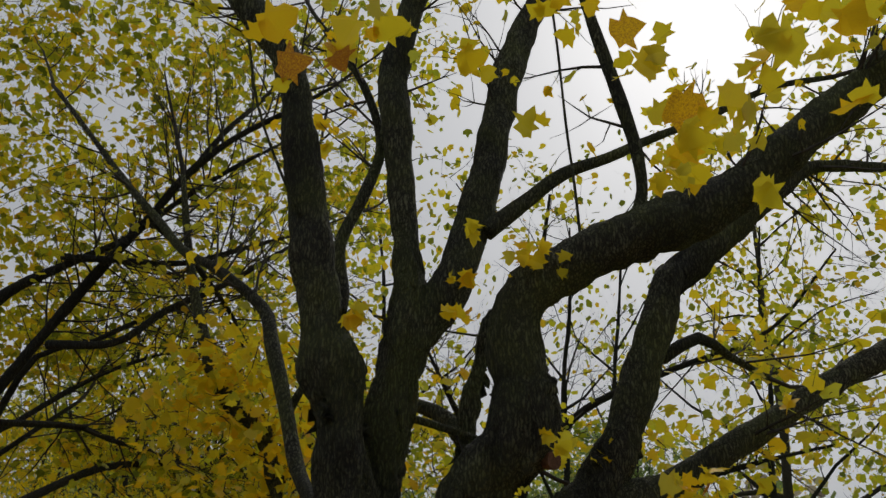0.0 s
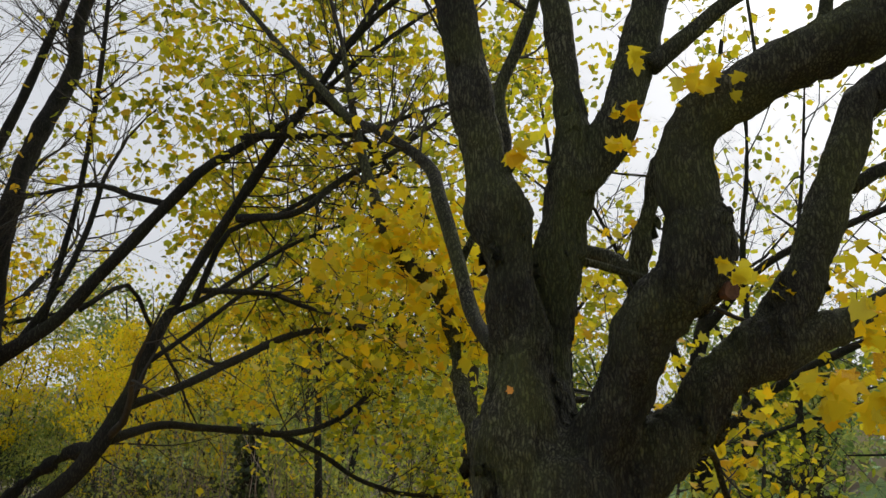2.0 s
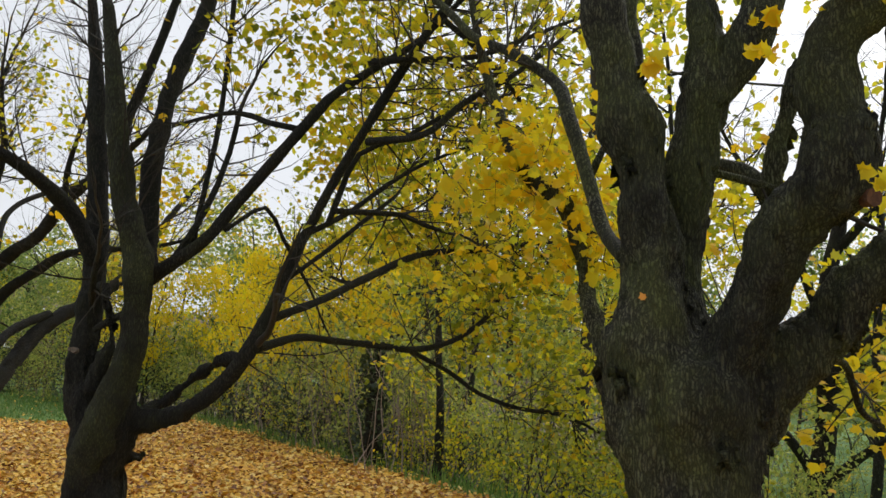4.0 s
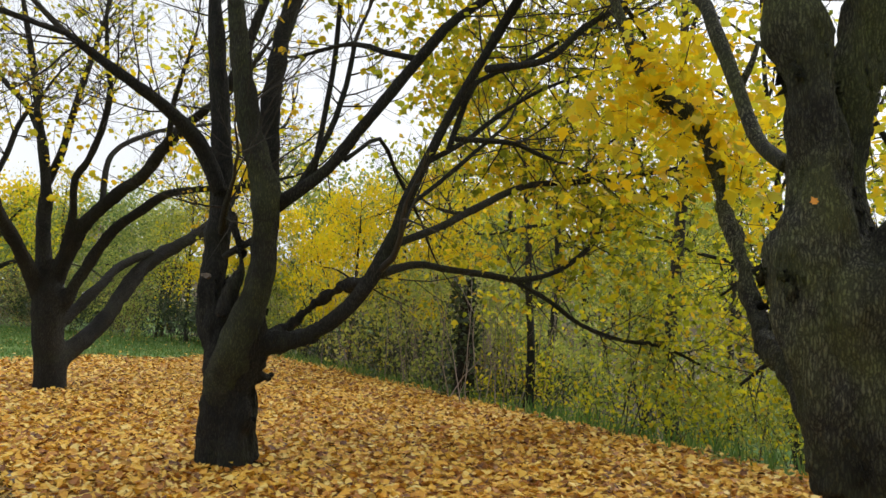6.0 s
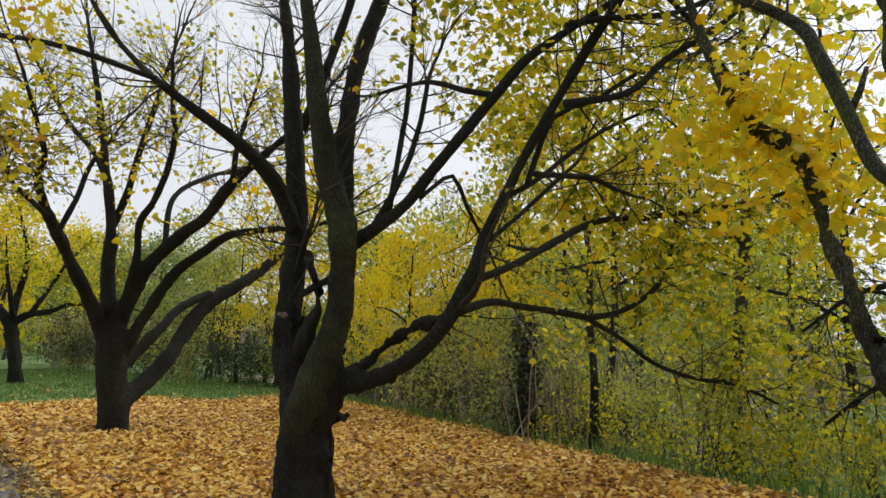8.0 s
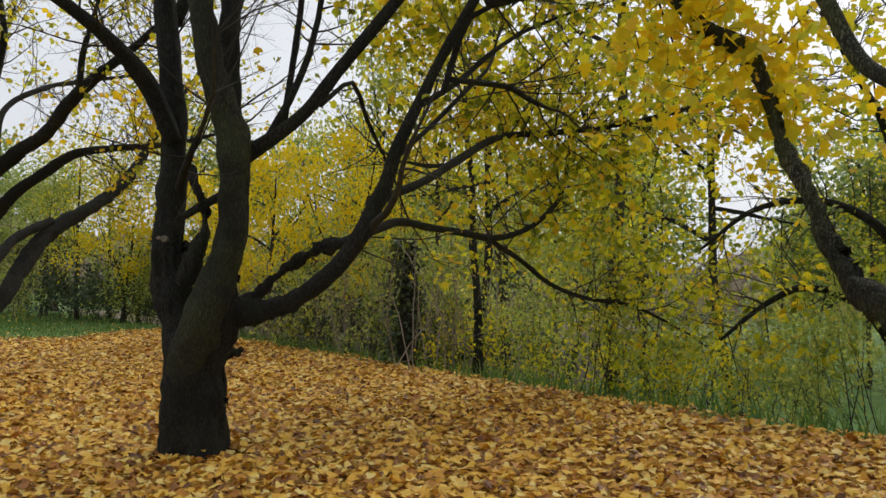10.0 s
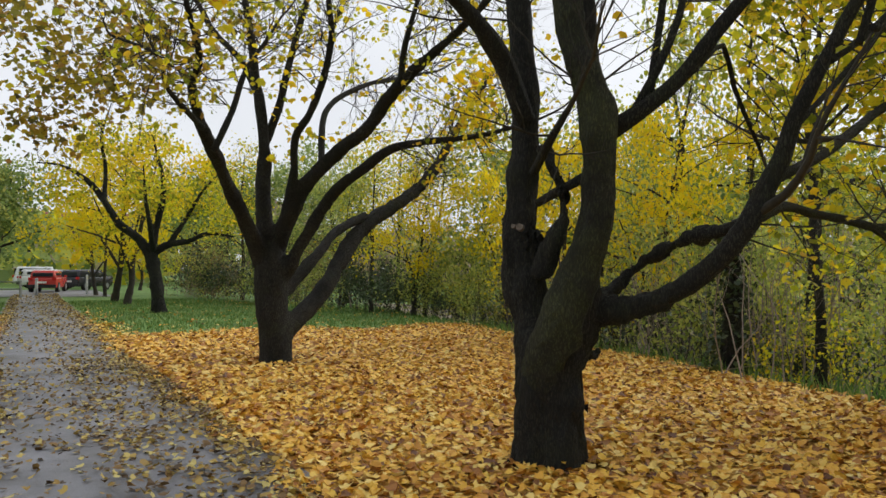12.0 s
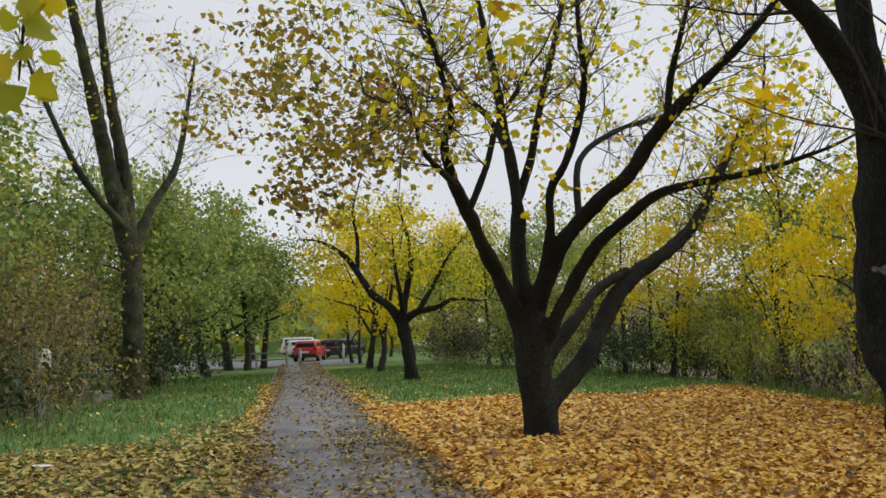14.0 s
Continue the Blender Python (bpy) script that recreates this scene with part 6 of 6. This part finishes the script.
# ---- the street beyond ----
def box_bm(x0, x1, y0, y1, z0, z1, bevel=0.0, taper=0.0):
    bm = bmesh.new()
    bmesh.ops.create_cube(bm, size=1)
    for v in bm.verts:
        k = 1 - taper if v.co.z > 0 else 1
        v.co = Vector(((x0 + x1) / 2 + v.co.x * (x1 - x0) * k, (y0 + y1) / 2 + v.co.y * (y1 - y0) * k, (z0 + z1) / 2 + v.co.z * (z1 - z0)))
    if bevel:
        bmesh.ops.bevel(bm, geom=bm.edges[:], offset=bevel, segments=2, affect="EDGES", profile=0.6)
    return bm


def wheel_bm(x, y, r, w):
    bm = bmesh.new()
    bmesh.ops.create_cone(bm, cap_ends=True, segments=20, radius1=r, radius2=r, depth=w)
    bm.transform(Matrix.Translation((x, y, r)) @ Matrix.Rotation(math.pi / 2, 4, "X"))
    return bm


def car(x, y, turn, paint, label, tall=1.62, length=4.3):
    """A parked car, nose along +x."""
    t = thing("car", x, y, gz(x, y) + 0.05, label, "car", "cars parked in the street", turn)
    b = t.matrix_basis.copy()
    t.matrix_basis = Matrix.Identity(4)
    h = length / 2
    part("body", box_bm(-h, h, -0.88, 0.88, 0.28, 0.98, 0.13, 0.04), paint, t, smooth=True)
    part("cabin", box_bm(-h + 0.12, h - 1.25, -0.80, 0.80, 0.94, tall, 0.14, 0.13), paint, t, smooth=True)
    part("rear_window", box_bm(-h + 0.10, -h + 0.30, -0.62, 0.62, 1.04, tall - 0.16, 0.03), M_GLASS, t, "dark tinted rear window")
    part("windscreen", box_bm(h - 1.48, h - 1.26, -0.66, 0.66, 1.02, tall - 0.16, 0.03), M_GLASS, t, "dark tinted windscreen")
    for s in (-1, 1):
        part("side_window", box_bm(-h + 0.5, h - 1.65, s * 0.74 - 0.03, s * 0.74 + 0.03, 1.04, tall - 0.17, 0.02), M_GLASS, t, "dark tinted side window")
        part("tail_lamp", box_bm(-h - 0.02, -h + 0.10, s * 0.72 - 0.12, s * 0.72 + 0.12, 0.80, 0.98, 0.02), M_LAMP, t, "red tail lamp")
        part("wing_mirror", box_bm(h - 1.5, h - 1.36, s * 0.97 - 0.09, s * 0.97 + 0.09, 0.98, 1.12, 0.03), paint, t)
        for wx in (-h + 0.8, h - 0.8):
            w = part("wheel", wheel_bm(wx, s * 0.80, 0.33, 0.22), M_TYRE, t, "black rubber tyre")
            part("rim", wheel_bm(wx, s * 0.82, 0.33, 0.20), M_STEEL, w, "grey wheel rim").scale = (1, 1, 1)
    part("bumper", box_bm(-h - 0.05, -h + 0.14, -0.84, 0.84, 0.30, 0.52, 0.04), M_TYRE, t, "dark rear bumper")
    part("number_plate", box_bm(-h - 0.03, -h + 0.02, -0.26, 0.26, 0.60, 0.72), M_PAPER, t, "pale number plate")
    t.matrix_basis = b
    return t


for ob in [car(-57.0, 30.2, 141, M_RED, "red compact car parked at the kerb", 1.45, 4.2),
           car(-60.7, 35.2, 115, M_BLACKCAR, "black car parked behind the trees", 1.5),
           car(-73.7, 38.9, 60, M_WHITE, "white van parked across the street", 1.75, 4.6),
           car(-66.0, 35.2, 70, M_WHITE, "white car driving along the street", 1.5),
           car(-77.0, 43.5, 62, M_SILVER, "silver car parked across the street", 1.5),
           car(-68.0, 40.0, 115, M_BLACKCAR, "black car parked across the street", 1.5)]:
    for w in ob.children:
        for r in w.children:
            me = r.data
            mid = sum((v.co for v in me.vertices), Vector()) / len(me.vertices)
            for v in me.vertices:
                v.co.x, v.co.z = mid.x + (v.co.x - mid.x) * 0.6, mid.z + (v.co.z - mid.z) * 0.6


def post(x, y, h, r, mat, label, name="bollard"):
    t = thing(name, x, y, gz(x, y), label, name.replace("_", " "))
    bm = bmesh.new()
    bmesh.ops.create_cone(bm, cap_ends=True, segments=12, radius1=r, radius2=r * 0.9, depth=h + 0.2)
    bm.transform(Matrix.Translation((x, y, gz(x, y) + h / 2 - 0.1)))
    part("shaft", bm, mat, t, smooth=True)
    bm = bmesh.new()
    bmesh.ops.create_uvsphere(bm, u_segments=12, v_segments=8, radius=r * 1.1)
    bm.transform(Matrix.Translation((x, y, gz(x, y) + h)) @ Matrix.Diagonal((1, 1, 0.5, 1)))
    part("cap", bm, mat, t, smooth=True)
    return t


post(-50.2, 28.9, 1.2, 0.07, M_WHITE, "white steel bollard at the path's end")
post(-49.6, 25.4, 1.0, 0.09, M_STEEL, "grey steel bollard at the path's end")

# low rail fence by the street
fence = thing("rail_fence", -50, 23, gz(-50, 23), "low pale metal rail fence beside the street", "fence")
for k in range(9):
    x, y = -46 - 1.6 * k, 22.6 - 1.1 * k
    bm = box_bm(x - 0.05, x + 0.05, y - 0.05, y + 0.05, gz(x, y) - 0.1, gz(x, y) + 0.95, 0.01)
    part("post", bm, M_STEEL, fence)
for z in (0.5, 0.88):
    line = [(-46 - 1.6 * k, 22.6 - 1.1 * k, gz(-46 - 1.6 * k, 22.6 - 1.1 * k) + z, 0.04) for k in range(9)]
    v, f, cap = tube(np.array(line), 8)
    piece("rail", mesh_from("rail", v, [f, cap], M_STEEL, True), fence)


def house(x, y, w, d, h, turn, label):
    t = thing("house", x, y, gz(x, y), label, "house")
    b = pose(x, y, gz(x, y), 0, 0, turn)
    t.matrix_basis = Matrix.Identity(4)
    part("wall", box_bm(-w / 2, w / 2, -d / 2, d / 2, -0.3, h), M_RENDER, t)
    bm = bmesh.new()
    c = [bm.verts.new(p) for p in ((-w / 2 - 0.4, -d / 2 - 0.4, h), (w / 2 + 0.4, -d / 2 - 0.4, h), (w / 2 + 0.4, d / 2 + 0.4, h), (-w / 2 - 0.4, d / 2 + 0.4, h), (-w / 2 - 0.4, 0, h + d * 0.4), (w / 2 + 0.4, 0, h + d * 0.4))]
    for f in ((0, 1, 5, 4), (2, 3, 4, 5), (0, 4, 3), (1, 2, 5), (3, 2, 1, 0)):
        bm.faces.new([c[i] for i in f])
    part("roof", bm, M_TILE, t, "red tiled pitched roof")
    for s in (-1, 1):
        for k in range(4):
            for z in (1.0, 3.7):
                wx = -w / 2 + w * (k + 0.5) / 4
                win = part("window", box_bm(wx - 0.55, wx + 0.55, s * d / 2 - 0.04, s * d / 2 + 0.04, z, z + 1.4, 0.02), M_WHITE, t, "white framed window")
                part("pane", box_bm(wx - 0.46, wx + 0.46, s * (d / 2 + 0.02) - 0.03, s * (d / 2 + 0.02) + 0.03, z + 0.09, z + 1.31), M_GLASS, win, "dark glass pane")
    t.matrix_basis = b


house(-96, 30, 16, 9, 5.6, 62, "cream rendered house with a red roof")
house(-104, 62, 18, 9, 5.6, 55, "cream rendered house behind parked cars")

# lantern, stone block and paper by the shrubbery
lx, ly = -25.3, 5.4
lantern = thing("garden_lantern", lx, ly, gz(lx, ly), "white lantern on a slim grey post", "lantern")
part("post", box_bm(lx - 0.04, lx + 0.04, ly - 0.04, ly + 0.04, gz(lx, ly) - 0.1, 1.15, 0.01), M_STEEL, lantern)
part("housing", box_bm(lx - 0.15, lx + 0.15, ly - 0.15, ly + 0.15, 1.14, 1.48, 0.03), M_WHITE, lantern, "white glazed housing")
part("roof", box_bm(lx - 0.17, lx + 0.17, ly - 0.17, ly + 0.17, 1.47, 1.60, 0.02, 0.5), M_WHITE, lantern, "white pitched cap")
bx, by = -29.6, 7.9
block = part("stone_block", box_bm(bx - 0.42, bx + 0.42, by - 0.25, by + 0.25, gz(bx, by) - 0.05, gz(bx, by) + 0.30, 0.05), M_CONCRETE, None)
tagged(block, "weathered pale concrete block beside a tree", "block")
qx, qy = -15.6, 3.3
paper = new("litter_paper", leaves_mesh("litter_paper", [(qx, qy, gz(qx, qy) + 0.07)], 0.30, OVAL, M_PAPER, flat=0.95, curl=0.1))
tagged(paper, "pale sheet of paper lying on fallen leaves", "paper")
